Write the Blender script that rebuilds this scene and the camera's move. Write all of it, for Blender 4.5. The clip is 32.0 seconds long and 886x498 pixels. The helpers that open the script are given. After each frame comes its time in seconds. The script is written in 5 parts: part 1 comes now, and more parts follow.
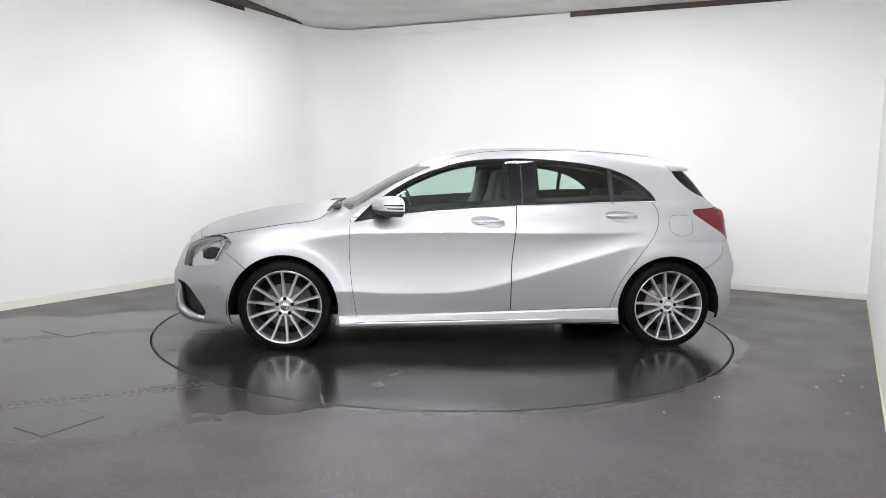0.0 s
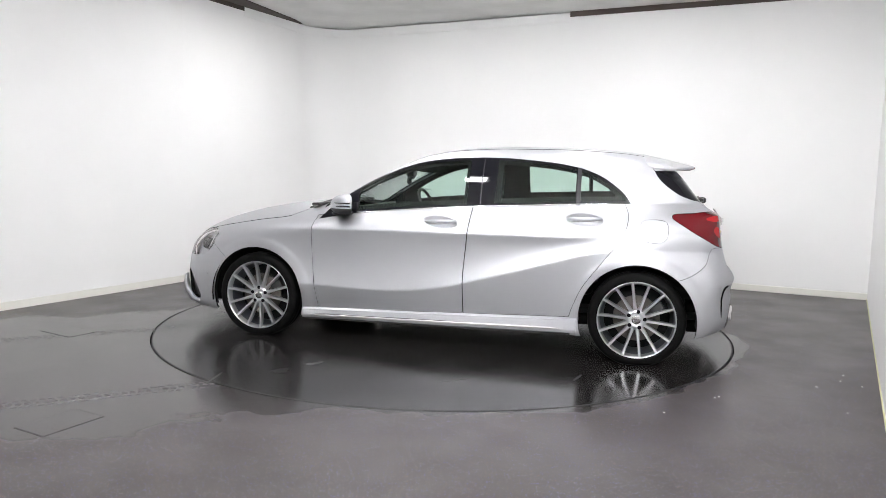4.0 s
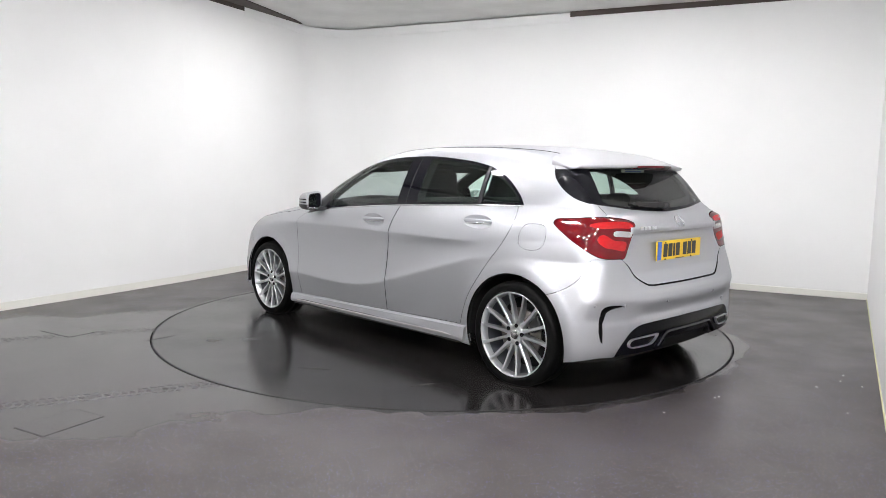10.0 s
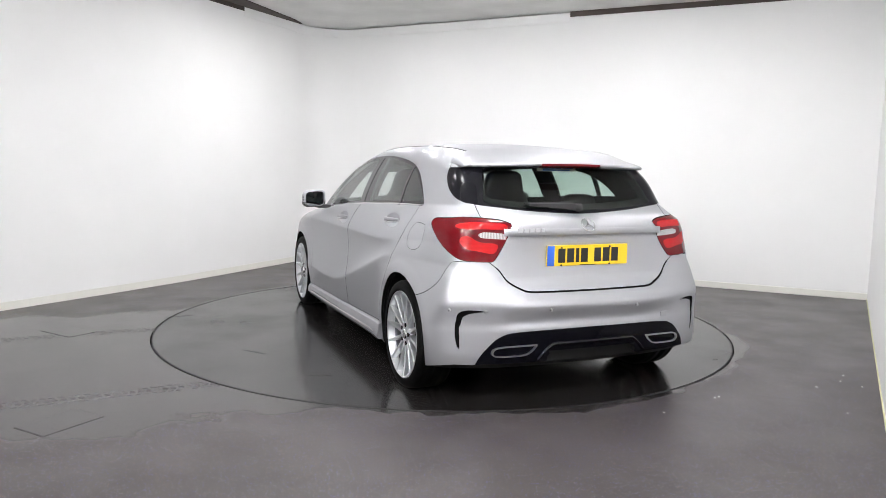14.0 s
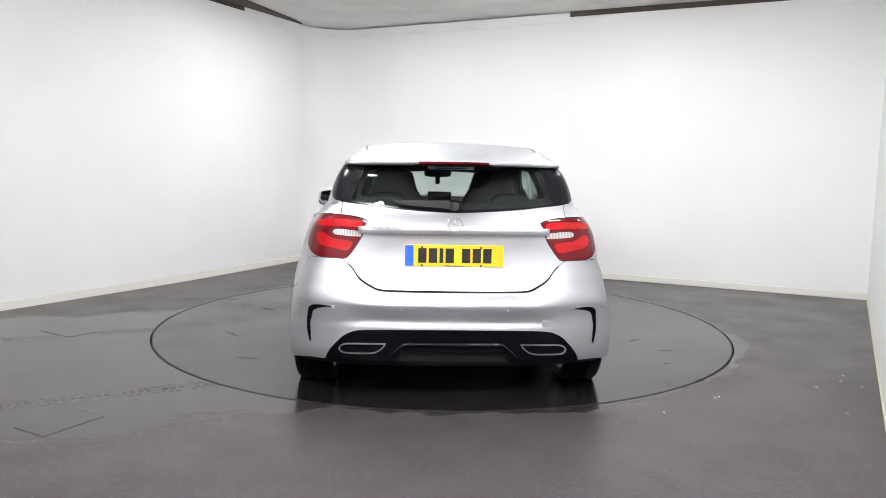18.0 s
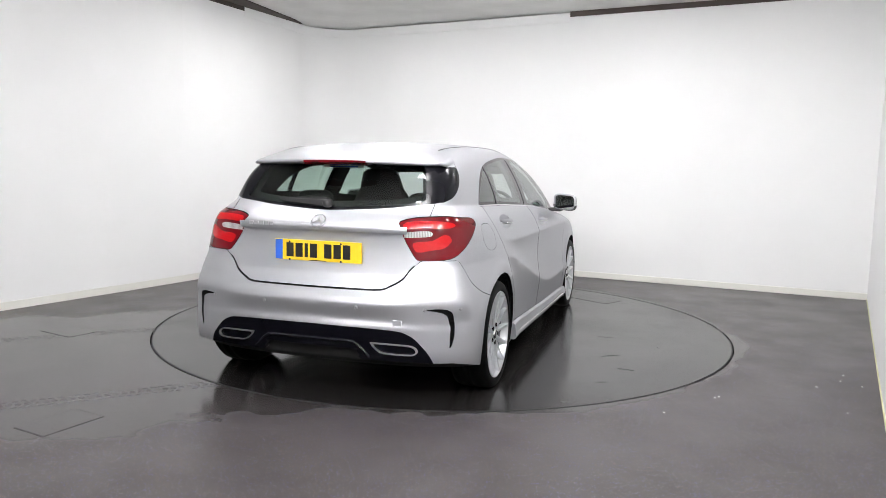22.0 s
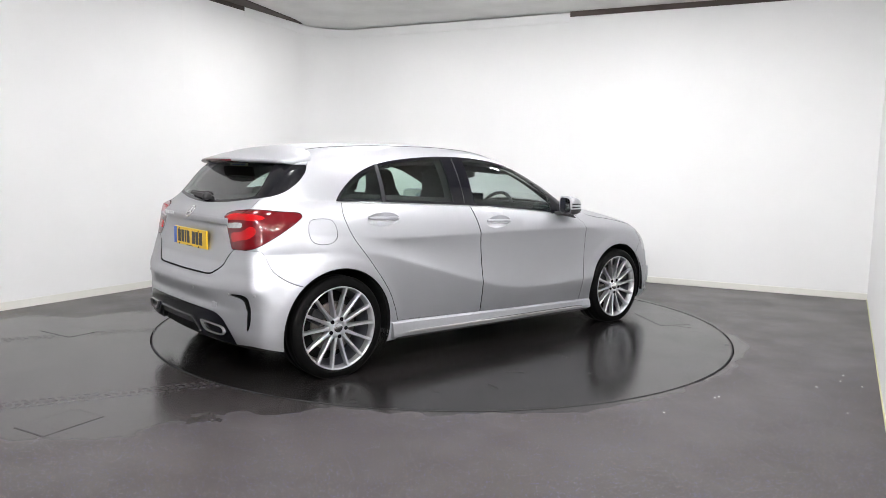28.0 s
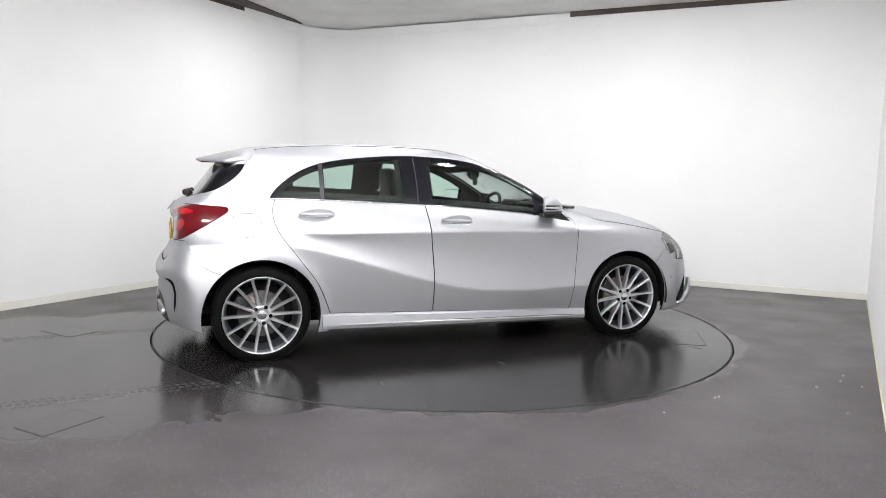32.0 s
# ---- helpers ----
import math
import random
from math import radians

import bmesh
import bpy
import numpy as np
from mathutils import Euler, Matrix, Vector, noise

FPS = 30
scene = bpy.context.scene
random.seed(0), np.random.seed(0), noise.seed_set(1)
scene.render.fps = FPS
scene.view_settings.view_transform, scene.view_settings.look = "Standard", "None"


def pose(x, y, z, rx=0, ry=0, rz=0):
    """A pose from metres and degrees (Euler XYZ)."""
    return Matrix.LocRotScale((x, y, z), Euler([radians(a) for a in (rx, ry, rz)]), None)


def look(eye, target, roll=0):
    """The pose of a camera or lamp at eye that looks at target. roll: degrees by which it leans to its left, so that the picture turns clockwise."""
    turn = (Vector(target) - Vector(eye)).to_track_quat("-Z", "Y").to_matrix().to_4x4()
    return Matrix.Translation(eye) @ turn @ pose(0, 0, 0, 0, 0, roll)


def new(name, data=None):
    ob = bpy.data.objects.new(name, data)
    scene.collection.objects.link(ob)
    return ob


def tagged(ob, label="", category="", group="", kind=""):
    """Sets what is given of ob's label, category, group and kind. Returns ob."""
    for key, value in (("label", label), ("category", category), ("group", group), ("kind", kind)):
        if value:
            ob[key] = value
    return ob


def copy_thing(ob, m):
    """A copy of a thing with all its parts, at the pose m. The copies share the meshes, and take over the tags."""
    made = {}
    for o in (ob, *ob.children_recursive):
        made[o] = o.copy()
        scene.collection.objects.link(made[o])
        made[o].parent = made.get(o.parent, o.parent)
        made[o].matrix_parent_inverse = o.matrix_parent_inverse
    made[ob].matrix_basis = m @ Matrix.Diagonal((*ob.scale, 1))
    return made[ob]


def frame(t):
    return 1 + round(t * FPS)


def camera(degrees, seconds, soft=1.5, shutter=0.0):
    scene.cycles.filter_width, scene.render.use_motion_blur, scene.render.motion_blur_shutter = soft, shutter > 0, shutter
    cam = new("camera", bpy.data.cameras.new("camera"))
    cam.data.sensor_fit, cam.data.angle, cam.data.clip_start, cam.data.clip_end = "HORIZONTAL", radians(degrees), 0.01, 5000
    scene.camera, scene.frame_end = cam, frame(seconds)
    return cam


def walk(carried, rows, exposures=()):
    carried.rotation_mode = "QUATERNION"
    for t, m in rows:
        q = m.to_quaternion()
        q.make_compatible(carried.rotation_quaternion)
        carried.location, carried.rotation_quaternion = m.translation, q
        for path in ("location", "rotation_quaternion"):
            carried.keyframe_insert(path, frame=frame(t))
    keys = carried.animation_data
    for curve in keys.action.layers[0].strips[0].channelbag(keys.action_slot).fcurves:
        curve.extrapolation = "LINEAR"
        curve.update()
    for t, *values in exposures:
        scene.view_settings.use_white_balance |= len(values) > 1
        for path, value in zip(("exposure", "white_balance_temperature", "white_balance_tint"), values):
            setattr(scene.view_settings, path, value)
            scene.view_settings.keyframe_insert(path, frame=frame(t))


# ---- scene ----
SECONDS = 32.0

# ---- camera: it stands still before the turntable ----
cam = camera(62.87, SECONDS, soft=0.85)
EYE = Vector((0.0, -5.854, 1.254))
PAN, TILT, LEAN = radians(-0.047), radians(6.411), 0.992
AHEAD = Vector((math.sin(PAN) * math.cos(TILT), math.cos(PAN) * math.cos(TILT), -math.sin(TILT)))
STAND = look(EYE, EYE + AHEAD, LEAN)
walk(cam, [(0.0, STAND), (SECONDS, STAND)])

# ---- world: a closed room, only a faint grey outside ----
world = bpy.data.worlds.new("world")
scene.world = world
world.use_nodes = True
world.node_tree.nodes["Background"].inputs[0].default_value = (0.5, 0.5, 0.5, 1)
world.node_tree.nodes["Background"].inputs[1].default_value = 0.05
scene.view_settings.exposure = 0.0
LAMP_STRENGTH = 107.0
FILL_STRENGTH = 258.0


# ---- materials ----
def material(name, color, rough=0.5, metal=0.0, coat=0.0, spec=0.5):
    m = bpy.data.materials.new(name)
    m.use_nodes = True
    b = m.node_tree.nodes["Principled BSDF"]
    b.inputs["Base Color"].default_value = (*color, 1)
    b.inputs["Roughness"].default_value = rough
    b.inputs["Metallic"].default_value = metal
    b.inputs["Coat Weight"].default_value = coat
    b.inputs["Coat Roughness"].default_value = 0.03
    b.inputs["Specular IOR Level"].default_value = spec
    return m


def nodes_of(m):
    return m.node_tree.nodes, m.node_tree.links, m.node_tree.nodes["Principled BSDF"]


def noise_node(m, scale, detail=4.0, coords="Object", rough=0.5):
    n, l, b = nodes_of(m)
    tc = n.new("ShaderNodeTexCoord")
    t = n.new("ShaderNodeTexNoise")
    t.inputs["Scale"].default_value = scale
    t.inputs["Detail"].default_value = detail
    t.inputs["Roughness"].default_value = rough
    l.new(tc.outputs[coords], t.inputs["Vector"])
    return t


def ramp_node(m, source, stops):
    n, l, b = nodes_of(m)
    r = n.new("ShaderNodeValToRGB")
    while len(r.color_ramp.elements) < len(stops):
        r.color_ramp.elements.new(0.5)
    for e, (p, c) in zip(r.color_ramp.elements, stops):
        e.position = p
        e.color = (*c, 1) if hasattr(c, "__len__") else (c, c, c, 1)
    l.new(source, r.inputs[0])
    return r


def add_bump(m, source, strength, distance):
    n, l, b = nodes_of(m)
    bu = n.new("ShaderNodeBump")
    bu.inputs["Strength"].default_value = strength
    bu.inputs["Distance"].default_value = distance
    l.new(source, bu.inputs["Height"])
    l.new(bu.outputs[0], b.inputs["Normal"])


def mix_color(m, fac, a, b_):
    n, l, b = nodes_of(m)
    x = n.new("ShaderNodeMix")
    x.data_type = "RGBA"
    for s, v in ((fac, x.inputs[0]), (a, x.inputs[6]), (b_, x.inputs[7])):
        if hasattr(s, "is_output"):
            l.new(s, v)
        else:
            v.default_value = (*s, 1) if hasattr(s, "__len__") else s
    return x.outputs[2]


def wall_paint():
    m = material("wall_paint", (0.8, 0.8, 0.795), 0.55)
    n, l, b = nodes_of(m)
    big = noise_node(m, 0.9, 5)
    r = ramp_node(m, big.outputs["Fac"], [(0.3, (0.82, 0.82, 0.815)), (0.7, (0.86, 0.86, 0.855))])
    l.new(r.outputs[0], b.inputs["Base Color"])
    fine = noise_node(m, 160, 3)
    add_bump(m, fine.outputs["Fac"], 0.15, 0.001)
    return m


def math_node(m, op, a, b=None, c=None):
    n, l, _ = nodes_of(m)
    x = n.new("ShaderNodeMath")
    x.operation = op
    for s, v in zip((a, b, c), x.inputs):
        if s is None:
            continue
        if hasattr(s, "is_output"):
            l.new(s, v)
        else:
            v.default_value = s
    return x.outputs[0]


def smooth_step(m, value, low, high):
    n, l, _ = nodes_of(m)
    x = n.new("ShaderNodeMapRange")
    x.interpolation_type = "SMOOTHSTEP"
    x.inputs["From Min"].default_value, x.inputs["From Max"].default_value = low, high
    l.new(value, x.inputs["Value"])
    return x.outputs["Result"]


def floor_vinyl(name, disc):
    """Dark safety flooring with pale and blue flecks; a film of water lies on the way in and on the disc."""
    m = material(name, (0.03, 0.03, 0.03), 0.3, spec=0.44 if disc else 0.24)
    n, l, b = nodes_of(m)
    mid = noise_node(m, 5, 6)
    base = ramp_node(m, mid.outputs["Fac"], [(0.3, (0.011, 0.0100, 0.0100)), (0.7, (0.017, 0.0154, 0.0154))] if disc else [(0.3, (0.045, 0.0396, 0.039)), (0.7, (0.066, 0.0588, 0.058))])
    tc = n.new("ShaderNodeTexCoord")
    xyz = n.new("ShaderNodeSeparateXYZ")
    l.new(tc.outputs["Object"], xyz.inputs[0])
    px, py = xyz.outputs[0], xyz.outputs[1]

    def flecks(scale, size, share):
        vor = n.new("ShaderNodeTexVoronoi")
        vor.inputs["Scale"].default_value = scale
        l.new(tc.outputs["Object"], vor.inputs["Vector"])
        pick = n.new("ShaderNodeSeparateColor")
        l.new(vor.outputs["Color"], pick.inputs[0])
        dot = math_node(m, "LESS_THAN", vor.outputs["Distance"], size)
        some = math_node(m, "GREATER_THAN", pick.outputs[0], share)
        return math_node(m, "MULTIPLY", dot, some), pick.outputs[1]
    f1, c1 = flecks(88, 0.10 if disc else 0.22, 0.85 if disc else 0.40)
    f2, c2 = flecks(140, 0.10 if disc else 0.24, 0.75 if disc else 0.40)
    tone = ramp_node(m, c1, [(0.0, (0.08, 0.08, 0.32)), (0.4, (0.18, 0.18, 0.36)), (0.7, (0.34, 0.32, 0.36)), (0.9, (0.22, 0.14, 0.11))])
    tone2 = ramp_node(m, c2, [(0.0, (0.07, 0.07, 0.20)), (0.5, (0.16, 0.15, 0.17)), (0.8, (0.22, 0.15, 0.11))])
    col = base.outputs[0]
    warp = noise_node(m, 1.6, 5)
    wob = math_node(m, "MULTIPLY", math_node(m, "SUBTRACT", warp.outputs["Fac"], 0.5), 1.1)
    if disc:
        wet = smooth_step(m, noise_node(m, 0.8, 3).outputs["Fac"], 0.10, 0.60)
    else:
        # along the way in (d) and across it (c)
        d = math_node(m, "ADD", math_node(m, "MULTIPLY", px, 0.90), math_node(m, "MULTIPLY", py, 0.43))
        c = math_node(m, "ADD", math_node(m, "MULTIPLY", px, -0.43), math_node(m, "MULTIPLY", py, 0.90))
        cw = math_node(m, "ADD", c, wob)
        band = math_node(m, "MULTIPLY", smooth_step(m, cw, -1.72, -1.62), math_node(m, "SUBTRACT", 1.0, smooth_step(m, cw, 1.16, 1.26)))
        away = math_node(m, "SUBTRACT", 1.0, smooth_step(m, math_node(m, "ADD", d, wob), -1.0, -0.8))
        r = math_node(m, "SQRT", math_node(m, "ADD", math_node(m, "MULTIPLY", px, px), math_node(m, "MULTIPLY", py, py)))
        near = math_node(m, "SUBTRACT", 1.0, smooth_step(m, math_node(m, "ADD", r, math_node(m, "MULTIPLY", wob, 0.4)), 2.24, 2.30))
        wet = math_node(m, "MAXIMUM", math_node(m, "MULTIPLY", band, away), near)
        # tyre prints on the wet way in
        prints = None
        for c0 in (-1.07, 0.515):
            off = math_node(m, "ABSOLUTE", math_node(m, "SUBTRACT", c, c0))
            inside = math_node(m, "LESS_THAN", off, 0.085)
            rib = math_node(m, "GREATER_THAN", math_node(m, "SINE", math_node(m, "MULTIPLY", off, 150.0)), -0.1)
            lug = math_node(m, "GREATER_THAN", math_node(m, "SINE", math_node(m, "ADD", math_node(m, "MULTIPLY", d, 150.0), math_node(m, "MULTIPLY", off, 60.0))), -0.6)
            one = math_node(m, "MULTIPLY", inside, math_node(m, "MULTIPLY", rib, lug))
            prints = one if prints is None else math_node(m, "MAXIMUM", prints, one)
        prints = math_node(m, "MULTIPLY", prints, math_node(m, "MULTIPLY", away, smooth_step(m, noise_node(m, 9, 4).outputs["Fac"], 0.30, 0.5)))
        col = mix_color(m, math_node(m, "MULTIPLY", prints, 0.55), col, (0.012, 0.011, 0.011))
        wet = math_node(m, "MULTIPLY", wet, math_node(m, "SUBTRACT", 1.0, math_node(m, "MULTIPLY", prints, 0.8)))
        col = mix_color(m, math_node(m, "MULTIPLY", wet, 0.45), col, (0.012, 0.011, 0.011))
    # mud and water hide most of the flecks
    bare = math_node(m, "SUBTRACT", 1.0, math_node(m, "MULTIPLY", wet, 0.85))
    col = mix_color(m, math_node(m, "MULTIPLY", f2, bare), col, tone2.outputs[0])
    col = mix_color(m, math_node(m, "MULTIPLY", f1, bare), col, tone.outputs[0])
    smear = ramp_node(m, noise_node(m, 2.3, 6).outputs["Fac"], [(0.35, 0.0), (0.7, 1.0)])
    dry = math_node(m, "ADD", 0.30, math_node(m, "MULTIPLY", smear.outputs[0], 0.10))
    moist = math_node(m, "ADD", 0.15, math_node(m, "MULTIPLY", smear.outputs[0], 0.06))
    rough = math_node(m, "ADD", math_node(m, "MULTIPLY", moist, wet), math_node(m, "MULTIPLY", dry, math_node(m, "SUBTRACT", 1.0, wet)))
    l.new(col, b.inputs["Base Color"])
    l.new(rough, b.inputs["Roughness"])
    if not disc:
        l.new(math_node(m, "ADD", 0.24, math_node(m, "MULTIPLY", wet, 0.20)), b.inputs["Specular IOR Level"])
    fine = noise_node(m, 210, 2)
    add_bump(m, fine.outputs["Fac"], 0.05, 0.001)
    return m


def glass(name, tint, gloss=1.0):
    m = bpy.data.materials.new(name)
    m.use_nodes = True
    n, l = m.node_tree.nodes, m.node_tree.links
    n.clear()
    out = n.new("ShaderNodeOutputMaterial")
    mix = n.new("ShaderNodeMixShader")
    tr = n.new("ShaderNodeBsdfTransparent")
    gl = n.new("ShaderNodeBsdfGlossy")
    lw = n.new("ShaderNodeLayerWeight")
    lw.inputs[0].default_value = 0.5
    pw = n.new("ShaderNodeMath")
    pw.operation = "POWER"
    pw.inputs[1].default_value = 3.3
    l.new(lw.outputs["Facing"], pw.inputs[0])
    fr = n.new("ShaderNodeMath")
    fr.operation = "MULTIPLY_ADD"
    fr.inputs[1].default_value, fr.inputs[2].default_value = 0.9, 0.045
    l.new(pw.outputs[0], fr.inputs[0])
    tr.inputs[0].default_value = (*tint, 1)
    gl.inputs["Roughness"].default_value = 0.01
    l.new(fr.outputs[0], mix.inputs[0])
    l.new(tr.outputs[0], mix.inputs[1])
    l.new(gl.outputs[0], mix.inputs[2])
    l.new(mix.outputs[0], out.inputs[0])
    return m


def silver_paint():
    m = material("silver_paint", (0.60, 0.60, 0.63), 0.46, 0.82, 0.20)
    n, l, b = nodes_of(m)
    flake = noise_node(m, 900, 1)
    r = ramp_node(m, flake.outputs["Fac"], [(0.3, (0.430, 0.436, 0.458)), (0.7, (0.535, 0.541, 0.568))])
    l.new(r.outputs[0], b.inputs["Base Color"])
    b.inputs["Specular Tint"].default_value = (0.75, 0.75, 0.76, 1)
    return m


PAINT = silver_paint()
WALL = wall_paint()
FLOOR = floor_vinyl("floor_vinyl", False)
DISC = floor_vinyl("disc_vinyl", True)
TRIM_WHITE = material("trim_white", (0.78, 0.77, 0.72), 0.4)
BLACK_GLOSS = material("black_gloss", (0.005, 0.005, 0.008), 0.05, 0, 0.0, 0.35)
BLACK_PANEL = material("black_panel", (0.006, 0.006, 0.008), 0.2, 0, 0.0, 0.2)
BLACK_MATT = material("black_plastic", (0.02, 0.02, 0.021), 0.5)
SEAM = material("seam_shade", (0.008, 0.008, 0.008), 0.8, spec=0.1)
LINING = material("dark_lining", (0.011, 0.011, 0.011), 0.7, spec=0.2)
UNDERSIDE = material("underside_black", (0.004, 0.004, 0.004), 0.7, spec=0.08)
CHROME_SOFT = material("brushed_chrome", (0.66, 0.65, 0.65), 0.28, 1.0)
CHROME = material("chrome", (0.82, 0.82, 0.83), 0.1, 1.0)
ALLOY = material("alloy", (0.68, 0.69, 0.71), 0.28, 0.9, 0.5)
GLASS = glass("tinted_glass", (0.74, 0.87, 0.81))
GLASS_DARK = glass("rear_glass", (0.60, 0.70, 0.65))


# ---- mesh helpers ----
def mesh_of(name, verts, faces, mat, smooth=True):
    me = bpy.data.meshes.new(name)
    me.from_pydata([tuple(v) for v in verts], [], [tuple(f) for f in faces])
    me.materials.append(mat)
    if smooth:
        me.polygons.foreach_set("use_smooth", [True] * len(me.polygons))
    me.update()
    return me


def part(name, bm, mat, parent=None, label="", smooth=False):
    me = bpy.data.meshes.new(name)
    bm.to_mesh(me)
    bm.free()
    me.materials.append(mat)
    if smooth:
        me.polygons.foreach_set("use_smooth", [True] * len(me.polygons))
    ob = new(name, me)
    ob.parent = parent
    return tagged(ob, label) if label else ob


def box(x0, x1, y0, y1, z0, z1, bevel=0.0, seg=2, bm=None):
    b = bmesh.new()
    r = bmesh.ops.create_cube(b, size=1)
    for v in b.verts:
        v.co = Vector(((x0 + x1) / 2 + v.co.x * (x1 - x0), (y0 + y1) / 2 + v.co.y * (y1 - y0), (z0 + z1) / 2 + v.co.z * (z1 - z0)))
    if bevel:
        bmesh.ops.bevel(b, geom=b.edges[:], offset=bevel, segments=seg, profile=0.5, affect="EDGES")
    if bm is None:
        return b
    return merge(bm, b)


def merge(bm, other):
    me = bpy.data.meshes.new("tmp")
    other.to_mesh(me)
    other.free()
    bm.from_mesh(me)
    bpy.data.meshes.remove(me)
    return bm


def curve(xs, ys):
    """A smooth curve through points, flat beyond its ends, without overshoot."""
    xs, ys = np.array(xs, float), np.array(ys, float)
    if xs[0] > xs[-1]:
        xs, ys = xs[::-1], ys[::-1]
    d = np.diff(ys) / np.diff(xs)
    m = np.zeros(len(xs))
    for i in range(1, len(xs) - 1):
        if d[i - 1] * d[i] > 0:
            m[i] = 2 * d[i - 1] * d[i] / (d[i - 1] + d[i])
    m[0], m[-1] = d[0], d[-1]

    def f(x):
        x = np.clip(np.asarray(x, float), xs[0], xs[-1])
        i = np.clip(np.searchsorted(xs, x) - 1, 0, len(xs) - 2)
        h = xs[i + 1] - xs[i]
        t = (x - xs[i]) / h
        return ((2 * t**3 - 3 * t**2 + 1) * ys[i] + (t**3 - 2 * t**2 + t) * h * m[i] + (3 * t**2 - 2 * t**3) * ys[i + 1] + (t**3 - t**2) * h * m[i + 1])
    return f


def loop(points, n=6):
    """A closed outline, rounded through the points; a point given twice is a corner."""
    pts = [np.array(p, float) for p in points]
    out = []
    k = len(pts)
    for i in range(k):
        a, b, c, d = pts[i - 1], pts[i], pts[(i + 1) % k], pts[(i + 2) % k]
        if np.allclose(b, c):
            continue
        ma = (c - b) if np.allclose(a, b) else (c - a) / 2
        mb = (c - b) if np.allclose(c, d) else (d - b) / 2
        for j in range(n):
            t = j / n
            out.append((2 * t**3 - 3 * t**2 + 1) * b + (t**3 - 2 * t**2 + t) * ma + (3 * t**2 - 2 * t**3) * c + (t**3 - t**2) * mb)
    return np.array(out)


def signed(poly, p, q):
    """Distance from the outline, negative inside it."""
    p, q = np.asarray(p), np.asarray(q)
    best = np.full(p.shape, 1e9)
    inside = np.zeros(p.shape, bool)
    for (ax, ay), (bx, by) in zip(poly, np.roll(poly, -1, 0)):
        dx, dy = bx - ax, by - ay
        t = np.clip(((p - ax) * dx + (q - ay) * dy) / (dx * dx + dy * dy + 1e-12), 0, 1)
        best = np.minimum(best, (p - ax - t * dx) ** 2 + (q - ay - t * dy) ** 2)
        if dy:
            inside ^= ((ay > q) != (by > q)) & (p < ax + (q - ay) * dx / dy)
    return np.where(inside, -1, 1) * np.sqrt(best)


def split(mesh, f):
    """Cuts a triangle mesh (points, triangles) along f = 0: the part with f < 0, and the rest."""
    V, T = mesh
    if len(T) == 0:
        return mesh, mesh
    f = np.where(np.abs(f) < 1e-7, 1e-7, f)
    s = f[T] < 0
    c = s.sum(1)
    low, high = [tuple(t) for t in T[c == 3]], [tuple(t) for t in T[c == 0]]
    V2, made = [tuple(v) for v in V], {}

    def mid(a, b):
        k = (min(a, b), max(a, b))
        if k not in made:
            t = f[a] / (f[a] - f[b])
            made[k] = len(V2)
            V2.append(tuple(V[a] + (V[b] - V[a]) * t))
        return made[k]
    for tri, sg, n in zip(T[(c > 0) & (c < 3)], s[(c > 0) & (c < 3)], c[(c > 0) & (c < 3)]):
        odd = int(np.argmax(sg)) if n == 1 else int(np.argmin(sg))
        a, b, d = tri[odd], tri[(odd + 1) % 3], tri[(odd + 2) % 3]
        ab, ad = mid(a, b), mid(a, d)
        one, two = (low, high) if n == 1 else (high, low)
        one.append((a, ab, ad))
        two.extend([(ab, b, d), (ab, d, ad)])
    V2 = np.array(V2)

    def tidy(tris):
        if not tris:
            return np.zeros((0, 3)), np.zeros((0, 3), int)
        t = np.array(tris)
        used, inv = np.unique(t, return_inverse=True)
        return V2[used], inv.reshape(-1, 3)
    return tidy(low), tidy(high)


def normals_of(V, T):
    n = np.zeros_like(V)
    fn = np.cross(V[T[:, 1]] - V[T[:, 0]], V[T[:, 2]] - V[T[:, 0]])
    for i in range(3):
        np.add.at(n, T[:, i], fn)
    return n / np.maximum(np.linalg.norm(n, axis=1), 1e-12)[:, None]


def weld(V, T):
    key = np.round(V, 5)
    _, first, inv = np.unique(key, axis=0, return_index=True, return_inverse=True)
    T = inv.reshape(-1)[T]
    T = T[(T[:, 0] != T[:, 1]) & (T[:, 1] != T[:, 2]) & (T[:, 2] != T[:, 0])]
    return V[first], T


def both_sides(mesh):
    V, T = mesh
    W = V * [1, -1, 1]
    return weld(np.vstack([V, W]), np.vstack([T, T[:, ::-1] + len(V)]))


def mirrored(mesh):
    return mesh[0] * [1, -1, 1], mesh[1][:, ::-1]


def skin(name, mesh, mat, parent, label="", rim=0.014, lift=0.0):
    """A sheet-metal panel: the surface with turned-in edges."""
    V, T = weld(*mesh)
    N = normals_of(V, T)
    V = V + N * lift
    edges = {}
    for a, b in np.vstack([T[:, [0, 1]], T[:, [1, 2]], T[:, [2, 0]]]):
        if (b, a) in edges:
            edges.pop((b, a))
        else:
            edges[(a, b)] = 1
    verts, faces = [tuple(v) for v in V], [tuple(t) for t in T]
    if rim:
        top, low = {}, {}
        for a, b in edges:
            for k in (a, b):
                if k not in top:
                    top[k] = len(verts)
                    verts.append(tuple(V[k]))
                    low[k] = len(verts)
                    verts.append(tuple(V[k] - N[k] * rim))
            faces.append((top[b], top[a], low[a], low[b]))
    me = mesh_of(name, verts, faces, mat)
    # the turned-in edges are coloured black to give the shade in the panel gaps
    if rim:
        me.materials.append(SEAM)
        me.polygons.foreach_set("material_index", [0] * len(T) + [1] * (len(faces) - len(T)))
    ob = new(name, me)
    ob.parent = parent
    return tagged(ob, label) if label else ob


